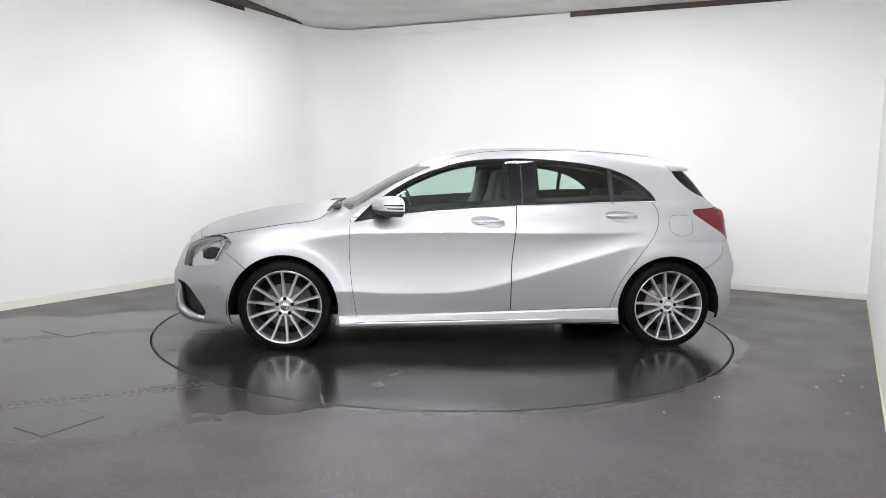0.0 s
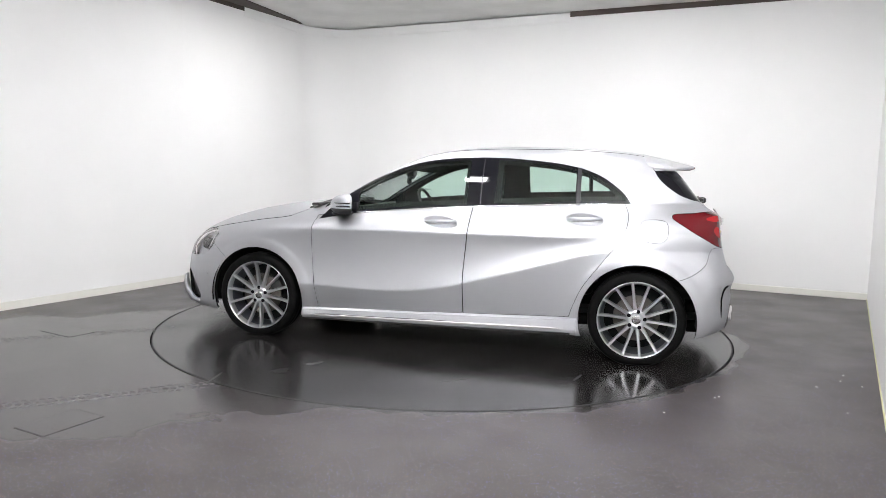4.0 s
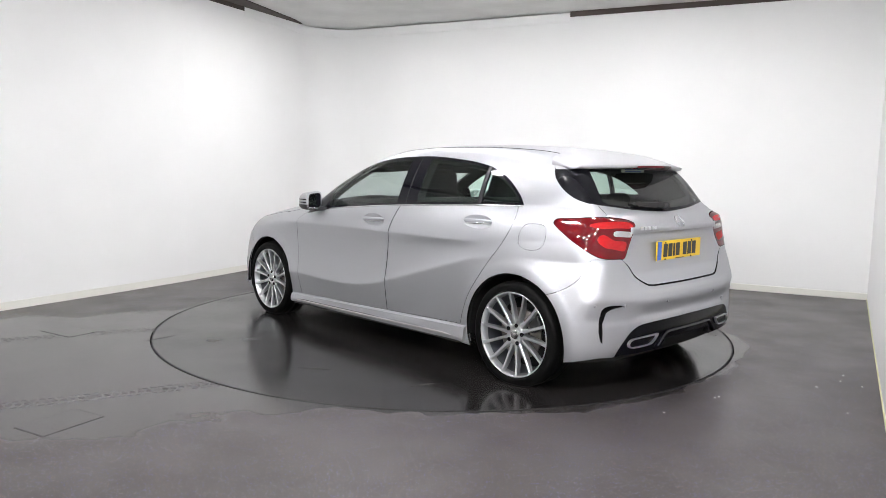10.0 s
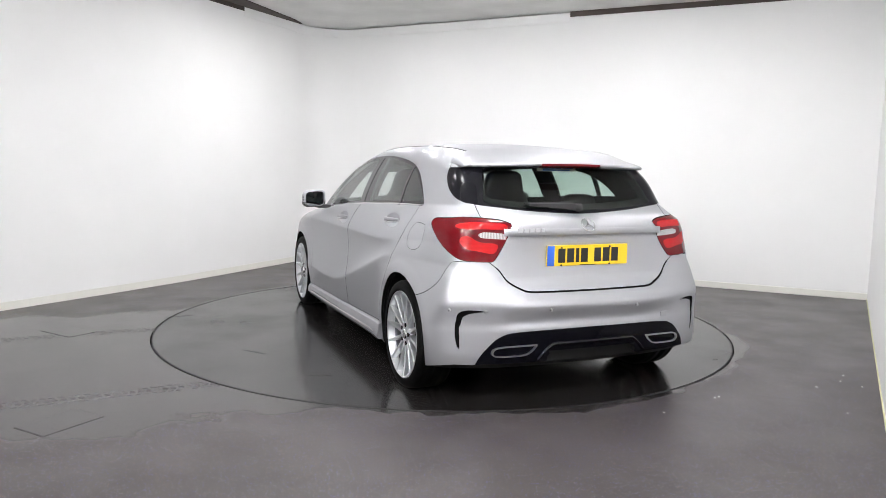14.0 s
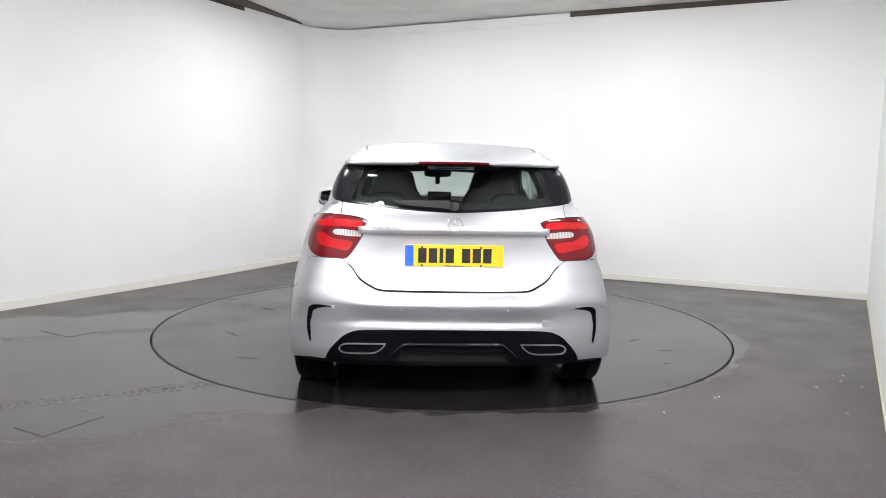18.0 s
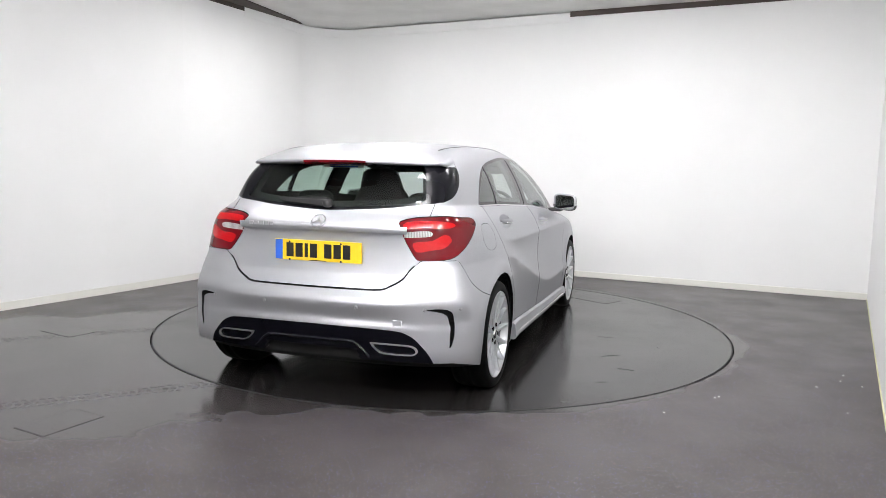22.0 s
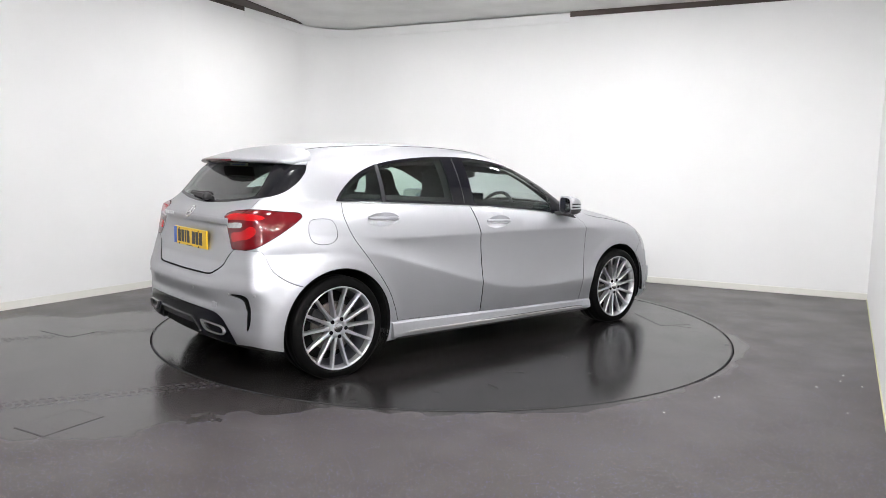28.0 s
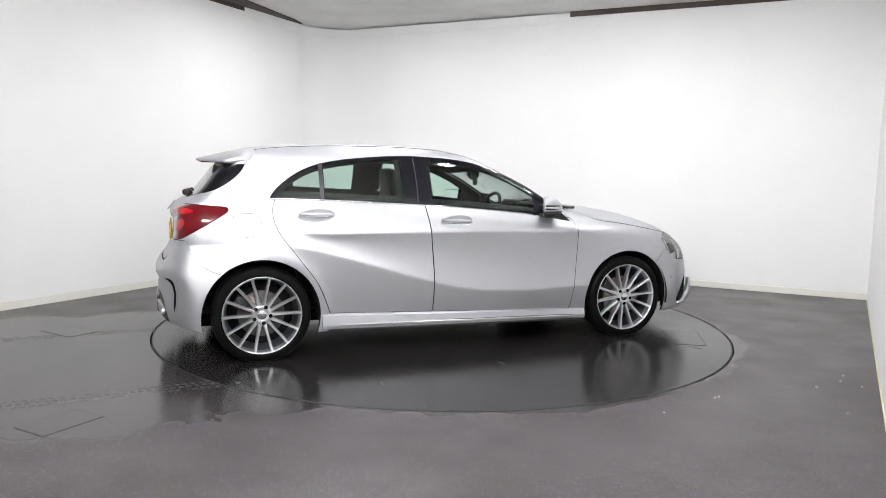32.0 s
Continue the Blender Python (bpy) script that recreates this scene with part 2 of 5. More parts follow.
# ---- the room: a rectangle turned on the plan, its far corner rounded ----
ROOM = pose(-1.645, 4.20, 0, 0, 0, -25.1)
WIDTH, DEPTH, HEIGHT, ROUND = 6.57, 11.5, 3.06, 0.55


def structure(name, bm, mat, label, m=ROOM, smooth=False, category=""):
    ob = part(name, bm, mat, None, "", smooth)
    ob.matrix_world = m
    return tagged(ob, label, category or name.split("_")[0], kind="structure")


def arc_band(r0, r1, z0, z1, n=36):
    """The rounded corner between the left and the back wall."""
    b = bmesh.new()
    rows = []
    for i in range(n + 1):
        a = math.pi / 2 * i / n
        c, s = math.cos(a), math.sin(a)
        rows.append([b.verts.new((ROUND - r * c, -ROUND + r * s, z)) for r, z in ((r0, z0), (r1, z0), (r1, z1), (r0, z1))])
    for p, q in zip(rows, rows[1:]):
        for k in range(4):
            b.faces.new((p[k], p[(k + 1) % 4], q[(k + 1) % 4], q[k]))
    b.faces.new(rows[0]), b.faces.new(rows[-1][::-1])
    bmesh.ops.recalc_face_normals(b, faces=b.faces)
    return b


RIGHT = ROOM @ pose(WIDTH, 0, 0, 0, 0, -3.8)
BACK = ROOM @ pose(ROUND, 0, 0, 0, 0, -0.6)
LEFT_LINE = ((0.0, -ROUND), (0.01, -1.6), (0.012, -2.6), (-0.03, -3.4), (-0.10, -4.3), (-0.16, -5.2), (-0.45, -DEPTH))


def bent_band(d0, d1, z0, z1):
    """A band along the left wall's line, from d0 to d1 metres into the room."""
    b = bmesh.new()
    rows = [[b.verts.new((x + d, y, z)) for d, z in ((d0, z0), (d1, z0), (d1, z1), (d0, z1))] for x, y in LEFT_LINE]
    for p, q in zip(rows, rows[1:]):
        for k in range(4):
            b.faces.new((p[k], p[(k + 1) % 4], q[(k + 1) % 4], q[k]))
    b.faces.new(rows[0]), b.faces.new(rows[-1][::-1])
    bmesh.ops.recalc_face_normals(b, faces=b.faces)
    return b


SEALANT = material("sealant", (0.62, 0.62, 0.36), 0.5)


def build_room():
    t = 0.15
    structure("wall_left", bent_band(-t, 0, 0, 3.0), WALL, "smooth white painted studio wall")
    structure("wall_back", box(0, WIDTH - ROUND, 0, t, 0, 3.0), WALL, "smooth white painted studio wall with faint scuffs", m=BACK)
    structure("wall_corner", arc_band(ROUND, ROUND + t, 0, 3.0), WALL, "rounded white corner between two studio walls", smooth=False)
    structure("wall_right", box(0, t, -DEPTH - 0.3, t, 0, 3.0), WALL, "smooth white painted studio wall", m=RIGHT)
    # unseen wall, added only to close the room
    structure("wall_front", box(-t, WIDTH + t, -DEPTH - t, -DEPTH, 0, 3.0), WALL, "plain white wall added out of view behind the camera")
    structure("ceiling", box(-t - 0.3, WIDTH + t + 0.3, -DEPTH - t, t + 0.3, HEIGHT, HEIGHT + 0.2), CEILING, "bare pale grey concrete ceiling")
    h, d = 0.068, 0.014
    structure("baseboard_left", bent_band(0, d, 0, h), TRIM_WHITE, "low cream-white painted skirting board", category="baseboard")
    structure("baseboard_back", box(0, WIDTH - ROUND, -d, 0, 0, h, 0.004), TRIM_WHITE, "low cream-white painted skirting board", m=BACK, category="baseboard")
    structure("baseboard_corner", arc_band(ROUND - d, ROUND, 0, h), TRIM_WHITE, "bent cream-white skirting board", category="baseboard")
    structure("baseboard_right", box(-0.006, 0, -DEPTH, -d, 0, 0.012), SEALANT, "thin yellowish sealant bead along the wall", m=RIGHT, category="baseboard")
    structure("trim_left", box(0, 0.012, -1.64, -ROUND, 2.94, 3.045), WALL, "white cover strip along the wall's top", category="trim")
    structure("trim_back", box(0, 3.39 - ROUND, -0.012, 0, 2.94, 3.045), WALL, "white cover strip along the wall's top", m=BACK, category="trim")
    # dark brown strips stand in for the shaded gap between walls and ceiling
    b = bmesh.new()
    low = [b.verts.new((x, y, HEIGHT - 0.012)) for x, y in ((-0.1, -4.0), (-0.1, -0.62), (0.02, -0.55), (0.09, -0.80), (0.16, -1.30), (0.24, -1.9), (0.30, -4.0))]
    b.faces.new(low)
    r = bmesh.ops.extrude_face_region(b, geom=b.faces[:])
    bmesh.ops.translate(b, verts=[v for v in r["geom"] if isinstance(v, bmesh.types.BMVert)], vec=(0, 0, 0.012))
    bmesh.ops.recalc_face_normals(b, faces=b.faces)
    structure("trim_ceiling", b, SHADE_GAP, "dark brown strip in place of the shaded gap at the ceiling's edge", category="trim")
    structure("trim_back_gap", box(3.39 - ROUND, WIDTH - ROUND, -0.01, 0.10, 3.0, HEIGHT), SHADE_GAP, "dark strip in place of the shaded gap above the wall", m=BACK, category="trim")
    structure("trim_left_gap", box(-0.10, 0.01, -DEPTH, -1.64, 3.0, HEIGHT - 0.012), SHADE_GAP, "dark strip in place of the shaded gap above the wall", category="trim")
    structure("trim_corner", arc_band(ROUND - 0.012, ROUND, 2.94, 3.045), WALL, "white bent cover strip at the wall's top", category="trim")


def concrete():
    m = material("concrete", (0.5, 0.5, 0.48), 0.8)
    n, l, b = nodes_of(m)
    a = noise_node(m, 2.2, 8)
    r = ramp_node(m, a.outputs["Fac"], [(0.3, (0.66, 0.66, 0.64)), (0.7, (0.78, 0.78, 0.76))])
    l.new(r.outputs[0], b.inputs["Base Color"])
    f = noise_node(m, 40, 6)
    add_bump(m, f.outputs["Fac"], 0.3, 0.004)
    return m


CEILING = concrete()
SHADE_GAP = material("shade_gap", (0.06, 0.045, 0.04), 0.7)
build_room()

RADIUS = 2.230
GAP = 0.012


def ring(r0, r1, z0, z1, n=160):
    b = bmesh.new()
    rows = []
    for i in range(n):
        a = 2 * math.pi * i / n
        c, s = math.cos(a), math.sin(a)
        rows.append([b.verts.new((r * c, r * s, z)) for r, z in ((r0, z0), (r1, z0), (r1, z1), (r0, z1))])
    for i in range(n):
        p, q = rows[i], rows[(i + 1) % n]
        for k in range(4):
            b.faces.new((p[k], q[k], q[(k + 1) % 4], p[(k + 1) % 4]))
    bmesh.ops.recalc_face_normals(b, faces=b.faces)
    return b


def build_floor():
    # floor sheet with a round hole for the turntable
    b = bmesh.new()
    n = 160
    inner = [b.verts.new((RADIUS * math.cos(2 * math.pi * i / n), RADIUS * math.sin(2 * math.pi * i / n), 0)) for i in range(n)]
    outer = [b.verts.new((14 * math.cos(2 * math.pi * i / n), 14 * math.sin(2 * math.pi * i / n), 0)) for i in range(n)]
    pit = [b.verts.new((v.co.x, v.co.y, -0.05)) for v in inner]
    for i in range(n):
        j = (i + 1) % n
        b.faces.new((inner[i], outer[i], outer[j], inner[j]))
        b.faces.new((inner[j], pit[j], pit[i], inner[i]))
    b.faces.new(pit)
    bmesh.ops.recalc_face_normals(b, faces=b.faces)
    structure("floor", b, FLOOR, "dark grey wet speckled vinyl floor", m=Matrix())


build_floor()


def build_turntable():
    root = tagged(new("turntable"), "large round dark vinyl-covered vehicle turntable flush with the floor", "turntable")
    b = bmesh.new()
    bmesh.ops.create_cone(b, cap_ends=True, segments=160, radius1=RADIUS - GAP, radius2=RADIUS - GAP, depth=0.04)
    bmesh.ops.translate(b, verts=b.verts, vec=(0, 0, -0.02))
    part("disc", b, DISC, root)
    part("edge_ring", ring(RADIUS - GAP - 0.006, RADIUS - GAP + 0.001, -0.03, 0.0015), BLACK_MATT, root, "thin black metal rim")
    return root


turntable = build_turntable()


# ---- ceiling lamps and added fill lamps ----
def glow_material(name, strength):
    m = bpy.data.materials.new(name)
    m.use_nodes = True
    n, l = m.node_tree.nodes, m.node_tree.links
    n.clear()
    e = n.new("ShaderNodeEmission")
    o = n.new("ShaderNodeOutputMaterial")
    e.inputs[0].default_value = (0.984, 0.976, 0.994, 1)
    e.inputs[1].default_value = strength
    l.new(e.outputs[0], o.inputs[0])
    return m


def lamp(name, label, group, h, glow, m):
    root = tagged(new(name), label, "lamp", group)
    f = bmesh.new()
    for bx in ((-h - 0.02, h + 0.02, -h - 0.02, -h), (-h - 0.02, h + 0.02, h, h + 0.02), (-h - 0.02, -h, -h, h), (h, h + 0.02, -h, h)):
        box(*bx, -0.02, 0.03, bm=f)
    part("frame", f, TRIM_WHITE, root)
    part("diffuser", box(-h, h, -h, h, -0.014, -0.004), glow, root, "glowing diffuser")
    root.matrix_basis = m
    return root


def build_lamps():
    # panels under the ceiling over the turntable
    glow = glow_material("lamp_glow", LAMP_STRENGTH)
    first = None
    for x, y in ((1.95, -1.68), (1.3, -2.2), (4.1, -1.65), (5.3, -1.9), (3.0, -3.2), (4.6, -3.7), (2.1, -4.8), (3.6, -5.2)):
        m = ROOM @ pose(x, y, HEIGHT - 0.03)
        if first is None:
            first = lamp("ceiling_light", "flat square white LED panel lamp under the ceiling", "ceiling lamps", 0.12, glow, m)
        else:
            copy_thing(first, m)
    # unseen fill lamps, added beside and behind the camera, aimed at the far corner
    glow = glow_material("fill_glow", FILL_STRENGTH)
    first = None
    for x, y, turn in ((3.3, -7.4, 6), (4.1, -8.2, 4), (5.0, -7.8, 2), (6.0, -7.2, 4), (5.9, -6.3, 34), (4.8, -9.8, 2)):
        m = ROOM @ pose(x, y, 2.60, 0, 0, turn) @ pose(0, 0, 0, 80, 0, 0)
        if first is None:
            first = lamp("fill_lamp", "added square white fill lamp, out of view under the ceiling", "flood lamps", 0.10, glow, m)
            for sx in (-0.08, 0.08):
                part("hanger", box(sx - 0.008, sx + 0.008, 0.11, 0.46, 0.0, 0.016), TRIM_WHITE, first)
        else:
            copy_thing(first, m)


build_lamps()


# ---- the car: its form as one closed surface, then cut into panels ----
# x to the front, y to the car's left, z up; the origin lies on the ground between the axles
AXLE = 1.35
HUB_Z = 0.297
ST = [2.30, 1.90, 1.60, 1.35, 0.90, 0.0, -0.60, -0.90, -1.35, -1.70, -2.10]
roof_line = curve([2.30, 2.10, 2.014, 1.842, 1.637, 1.431, 1.181, 1.04, 0.931, 0.758, 0.584, 0.322, 0.146, -0.076, -0.437, -0.757, -1.128, -1.35, -1.41, -1.60, -2.1],
                  [0.70, 0.775, 0.806, 0.853, 0.906, 0.942, 0.972, 0.985, 1.005, 1.096, 1.192, 1.308, 1.368, 1.402, 1.419, 1.418, 1.400, 1.374, 1.352, 1.298, 1.18])
crown = curve([2.2, 1.6, 1.1, 0.8, 0.3, -0.2, -1.4], [0.18, 0.18, 0.16, 0.15, 0.13, 0.09, 0.09])
low_z = curve([2.3, 1.6, 0.90, 0.53, 0.22, -0.02, -0.20, -0.58, -0.825, -1.07, -1.35, -2.1], [0.44, 0.42, 0.405, 0.392, 0.40, 0.431, 0.475, 0.584, 0.657, 0.72, 0.75, 0.74])
low_y = curve(ST, [0.77, 0.825, 0.868, 0.890, 0.893, 0.896, 0.893, 0.890, 0.874, 0.807, 0.70])
shoulder_z = curve([2.3, 1.70, 1.37, 0.90, 0.20, -0.17, -0.86, -1.3, -1.7, -2.1], [0.70, 0.735, 0.78, 0.806, 0.815, 0.813, 0.812, 0.84, 0.86, 0.86])
shoulder_y = curve(ST, [0.66, 0.775, 0.845, 0.870, 0.886, 0.888, 0.882, 0.872, 0.850, 0.79, 0.64])
belt_z = curve([2.3, 1.5, 0.87, 0.53, 0.135, -0.27, -0.6, -0.93, -1.27, -1.7, -2.1], [0.86, 0.87, 0.882, 0.936, 0.972, 1.0, 1.016, 1.032, 1.04, 1.05, 1.05])
belt_y = curve([2.3, 1.9, 1.6, 1.35, 0.87, 0.5, 0.0, -0.3, -0.93, -1.28, -1.45, -1.70, -2.1], [0.60, 0.70, 0.77, 0.80, 0.805, 0.797, 0.793, 0.783, 0.750, 0.725, 0.712, 0.66, 0.58])
rail_y = curve([2.3, 0.9, 0.3, -0.6, -1.0, -1.4, -1.7, -2.1], [0.56, 0.60, 0.615, 0.612, 0.60, 0.578, 0.56, 0.50])
foot_y = curve(ST, [0.77, 0.82, 0.838, 0.845, 0.852, 0.852, 0.852, 0.852, 0.858, 0.852, 0.79])
nose_x = curve([0.12, 0.16, 0.22, 0.42, 0.50, 0.63, 0.71, 0.80, 0.9, 1.6], [2.12, 2.20, 2.235, 2.245, 2.235, 2.205, 2.16, 2.08, 1.98, 1.4])
tail_x = curve([0.12, 0.16, 0.22, 0.31, 0.42, 0.455, 0.54, 0.565, 0.60, 0.645, 0.69, 0.84, 0.89, 0.93, 0.945, 0.975, 1.01, 1.27, 1.32, 1.6],
               [-1.87, -1.92, -1.990, -2.003, -2.006, -1.995, -2.018, -2.008, -1.978, -1.948, -1.920, -1.897, -1.898, -1.915, -1.910, -1.872, -1.815, -1.60, -1.565, -1.42])
# towards the corners the step over the bumper fades out
corner_x = curve([0.12, 0.16, 0.22, 0.31, 0.41, 0.45, 0.54, 0.65, 0.75, 0.85, 0.97, 1.01, 1.27, 1.32, 1.6], [-1.87, -1.92, -1.990, -2.006, -2.006, -2.003, -2.003, -1.958, -1.922, -1.905, -1.885, -1.815, -1.60, -1.565, -1.42])


def smax(a, b, k):
    h = np.maximum(k - np.abs(a - b), 0) / k
    return np.maximum(a, b) + h * h * k / 4


def side_width(x, z):
    zs = [np.full_like(x, 0.15), low_z(x), shoulder_z(x), belt_z(x), np.full_like(x, 1.34), np.full_like(x, 1.75)]
    ry = rail_y(x)
    ys = [foot_y(x), low_y(x), shoulder_y(x), belt_y(x), ry, ry - 0.21]
    door = np.clip((x + 1.25) / 0.35, 0, 1) * np.clip((1.5 - x) / 0.5, 0, 1)
    hip = np.clip((-1.1 - x) / 0.4, 0, 1)
    bulge = [0.004 + 0.042 * hip, 0.004 - 0.019 * door, 0.014 + 0.012 * hip, 0.018, 0.0]
    out = ys[0] + (z - zs[0]) * 0.1
    for k in range(5):
        s = np.clip((z - zs[k]) / (zs[k + 1] - zs[k]), 0, 1)
        out = np.where(z > zs[k], ys[k] + (ys[k + 1] - ys[k]) * s + bulge[k] * 4 * s * (1 - s), out)
    for cx, grow in ((1.36, 0.007), (-AXLE, 0.012)):
        r = np.hypot(x - cx, z - 0.285)
        edge = np.clip((0.452 - r) / 0.036, 0, 1)
        out = out + (grow - 0.003) * np.exp(-(((r - 0.38) / 0.08) ** 2)) * (z < 0.95) + 0.003 * edge * edge * (3 - 2 * edge)
    return out


def form(p):
    """Below zero inside the body."""
    x, y, z = p[..., 0], np.abs(p[..., 1]), p[..., 2]
    side = (y - side_width(x, z)) * 0.98
    zt = roof_line(x) - crown(x) * y * y
    slope = (roof_line(x + 0.02) - roof_line(x - 0.02)) / 0.04
    top = (z - zt) / np.sqrt(1 + slope * slope)
    front = x - nose_x(z) + 0.085 * (y / 0.5) ** 2 + 0.11 * (y / 0.8) ** 6
    up = np.clip((z - 0.42) / 0.36, 0, 1)
    up = up * up * (3 - 2 * up)
    aside = np.clip((y - 0.38) / 0.24, 0, 1)
    aside = aside * aside * (3 - 2 * aside)
    rear = 0.018 + tail_x(z) * (1 - aside) + corner_x(z) * aside - x + (0.11 - 0.06 * up) * y**2 + (0.26 - 0.09 * up) * y**6
    k_top = np.where(x > 0.9, 0.10, np.where(x > 0.3, 0.07, 0.085))
    f = smax(side, top, k_top)
    ends = smax(front, rear, 0.02)
    f = smax(f, ends * 0.85, np.where(x > 0, 0.16, np.clip(0.04 + (z - 0.55) * 0.25, 0.04, 0.09)))
    return smax(f, 0.155 - z, 0.03)


def body_grid():
    """Half of the body (y >= 0), found along rays from a spine."""
    spine, zc = 1.28, 0.60
    rays = []
    fan = np.radians(np.linspace(90, 0, 72)) 
    for a in fan[:-1]:
        rays.append((-spine, -math.sin(a), math.cos(a)))
    for sx in np.linspace(-spine, spine, 150):
        rays.append((sx, 0.0, 1.0))
    for a in fan[::-1][1:]:
        rays.append((spine, math.sin(a), math.cos(a)))
    phi = np.radians(np.linspace(-90, 90, 300))
    R = np.array(rays)
    U, P = len(R), len(phi)
    o = np.zeros((U, P, 3))
    o[..., 0], o[..., 2] = R[:, 0, None], zc
    d = np.zeros((U, P, 3))
    d[..., 0] = R[:, 1, None]
    d[..., 1] = R[:, 2, None] * np.cos(phi)[None, :]
    d[..., 2] = R[:, 2, None] * np.sin(phi)[None, :]
    lo, hi = np.full((U, P), 0.05), np.full((U, P), 1.6)
    # march out first, to stay on the first crossing
    step = np.linspace(0.05, 1.6, 60)
    found = np.zeros((U, P), bool)
    for a, b in zip(step, step[1:]):
        g = form(o + d * b) > 0
        fresh = g & ~found
        lo[fresh], hi[fresh] = a, b
        found |= g
    for _ in range(18):
        m = (lo + hi) / 2
        g = form(o + d * m[..., None]) > 0
        hi, lo = np.where(g, m, hi), np.where(g, lo, m)
    V = o + d * hi[..., None]
    V[:, 0, 1] = V[:, -1, 1] = 0
    V[..., 1] = np.maximum(V[..., 1], 0)
    idx = np.arange(U * P).reshape(U, P)
    a, b, c, e = idx[:-1, :-1].ravel(), idx[1:, :-1].ravel(), idx[1:, 1:].ravel(), idx[:-1, 1:].ravel()
    T = np.vstack([np.stack([a, b, c], 1), np.stack([a, c, e], 1)])
    V, T = weld(V.reshape(-1, 3), T)
    n = normals_of(V, T)
    if (n[:, 1] * (V[:, 1] > 0.5)).sum() < 0:
        T = T[:, ::-1]
    return V, T


X, Y, Z = 0, 1, 2
DLO = loop([(0.895, 0.872), (0.895, 0.872), (0.53, 0.934), (0.135, 0.970), (-0.27, 0.998), (-0.6, 1.014), (-0.93, 1.030), (-1.285, 1.040), (-1.285, 1.040),
            (-1.235, 1.105), (-1.13, 1.188), (-1.0, 1.250), (-0.83, 1.290), (-0.62, 1.314), (-0.41, 1.328), (-0.2, 1.327), (0.04, 1.310), (0.246, 1.268), (0.447, 1.19), (0.60, 1.108), (0.77, 0.992)])
FRONT_DOOR = loop([(0.915, 0.90), (0.915, 0.90), (0.921, 0.70), (0.904, 0.462), (0.869, 0.232), (0.869, 0.232), (-0.203, 0.266), (-0.203, 0.266), (-0.199, 0.54), (-0.219, 0.78), (-0.245, 1.02), (-0.245, 1.02)])
REAR_DOOR = loop([(-0.245, 1.02), (-0.245, 1.02), (-0.219, 0.78), (-0.199, 0.54), (-0.203, 0.266), (-0.203, 0.266), (-0.918, 0.288), (-0.918, 0.288), (-0.948, 0.377), (-1.005, 0.50), (-1.123, 0.663), (-1.241, 0.826), (-1.275, 0.955), (-1.24, 1.055), (-1.24, 1.055)])
FUEL = loop([(-1.345, 0.885), (-1.36, 0.93), (-1.40, 0.944), (-1.47, 0.944), (-1.51, 0.93), (-1.525, 0.88), (-1.515, 0.825), (-1.475, 0.80), (-1.405, 0.80), (-1.355, 0.83)])
HEADLAMP = loop([(2.065, 0.551), (2.065, 0.551), (2.04, 0.69), (2.04, 0.69), (1.949, 0.731), (1.86, 0.757), (1.80, 0.766), (1.745, 0.756), (1.706, 0.724), (1.706, 0.724), (1.76, 0.641), (1.80, 0.597), (1.85, 0.568), (1.93, 0.556)])
bonnet_seam = curve([2.10, 1.95, 1.80, 1.70, 1.37, 1.15, 1.08, 1.02, 0.99], [0.70, 0.738, 0.770, 0.790, 0.848, 0.880, 0.918, 0.97, 1.02])
SCREEN = loop([(1.0, -0.3), (1.0, -0.3), (1.0, 0.3), (0.92, 0.64), (0.92, 0.64), (0.62, 0.60), (0.34, 0.565), (0.34, 0.565), (0.40, 0.3), (0.40, -0.3), (0.40, -0.3)])
TAIL_WINDOW = loop([(-0.3, 1.018), (0, 1.012), (0.3, 1.027), (0.48, 1.046), (0.61, 1.062), (0.65, 1.085), (0.632, 1.16), (0.60, 1.235), (0.585, 1.262), (0.585, 1.262), (0.3, 1.275), (-0.3, 1.275), (-0.3, 1.275)])
SIDE_PANEL = loop([(-1.425, 1.256), (-1.425, 1.256), (-1.455, 1.205), (-1.52, 1.145), (-1.60, 1.095), (-1.68, 1.066), (-1.68, 1.066), (-1.95, 1.062), (-1.95, 1.062), (-1.95, 1.262), (-1.95, 1.262)])
TAIL_PANE = loop([(-0.3, 1.03), (0, 1.028), (0.3, 1.042), (0.47, 1.058), (0.545, 1.075), (0.54, 1.11), (0.50, 1.235), (0.46, 1.265), (0.3, 1.278), (-0.3, 1.28)])
LAMP = loop([(0.490, 0.940), (0.51, 0.972), (0.62, 0.992), (0.80, 1.000), (0.95, 0.990), (1.06, 0.984), (1.098, 0.967), (1.092, 0.940), (1.0, 0.872), (0.90, 0.818), (0.82, 0.786), (0.74, 0.774), (0.62, 0.770), (0.577, 0.782)])
bumper_top = curve([0, 0.315, 0.366, 0.411, 0.496, 0.551, 0.633, 0.85, 0.88, 0.96, 1.10, 1.4], [0.608, 0.610, 0.615, 0.630, 0.670, 0.725, 0.775, 0.775, 0.755, 0.66, 0.588, 0.52])
DIFFUSER = loop([(-0.3, 0.417), (0, 0.417), (0.44, 0.410), (0.55, 0.388), (0.61, 0.34), (0.67, 0.255), (0.70, 0.10), (0.70, 0.10), (-0.3, 0.10), (-0.3, 0.10)])

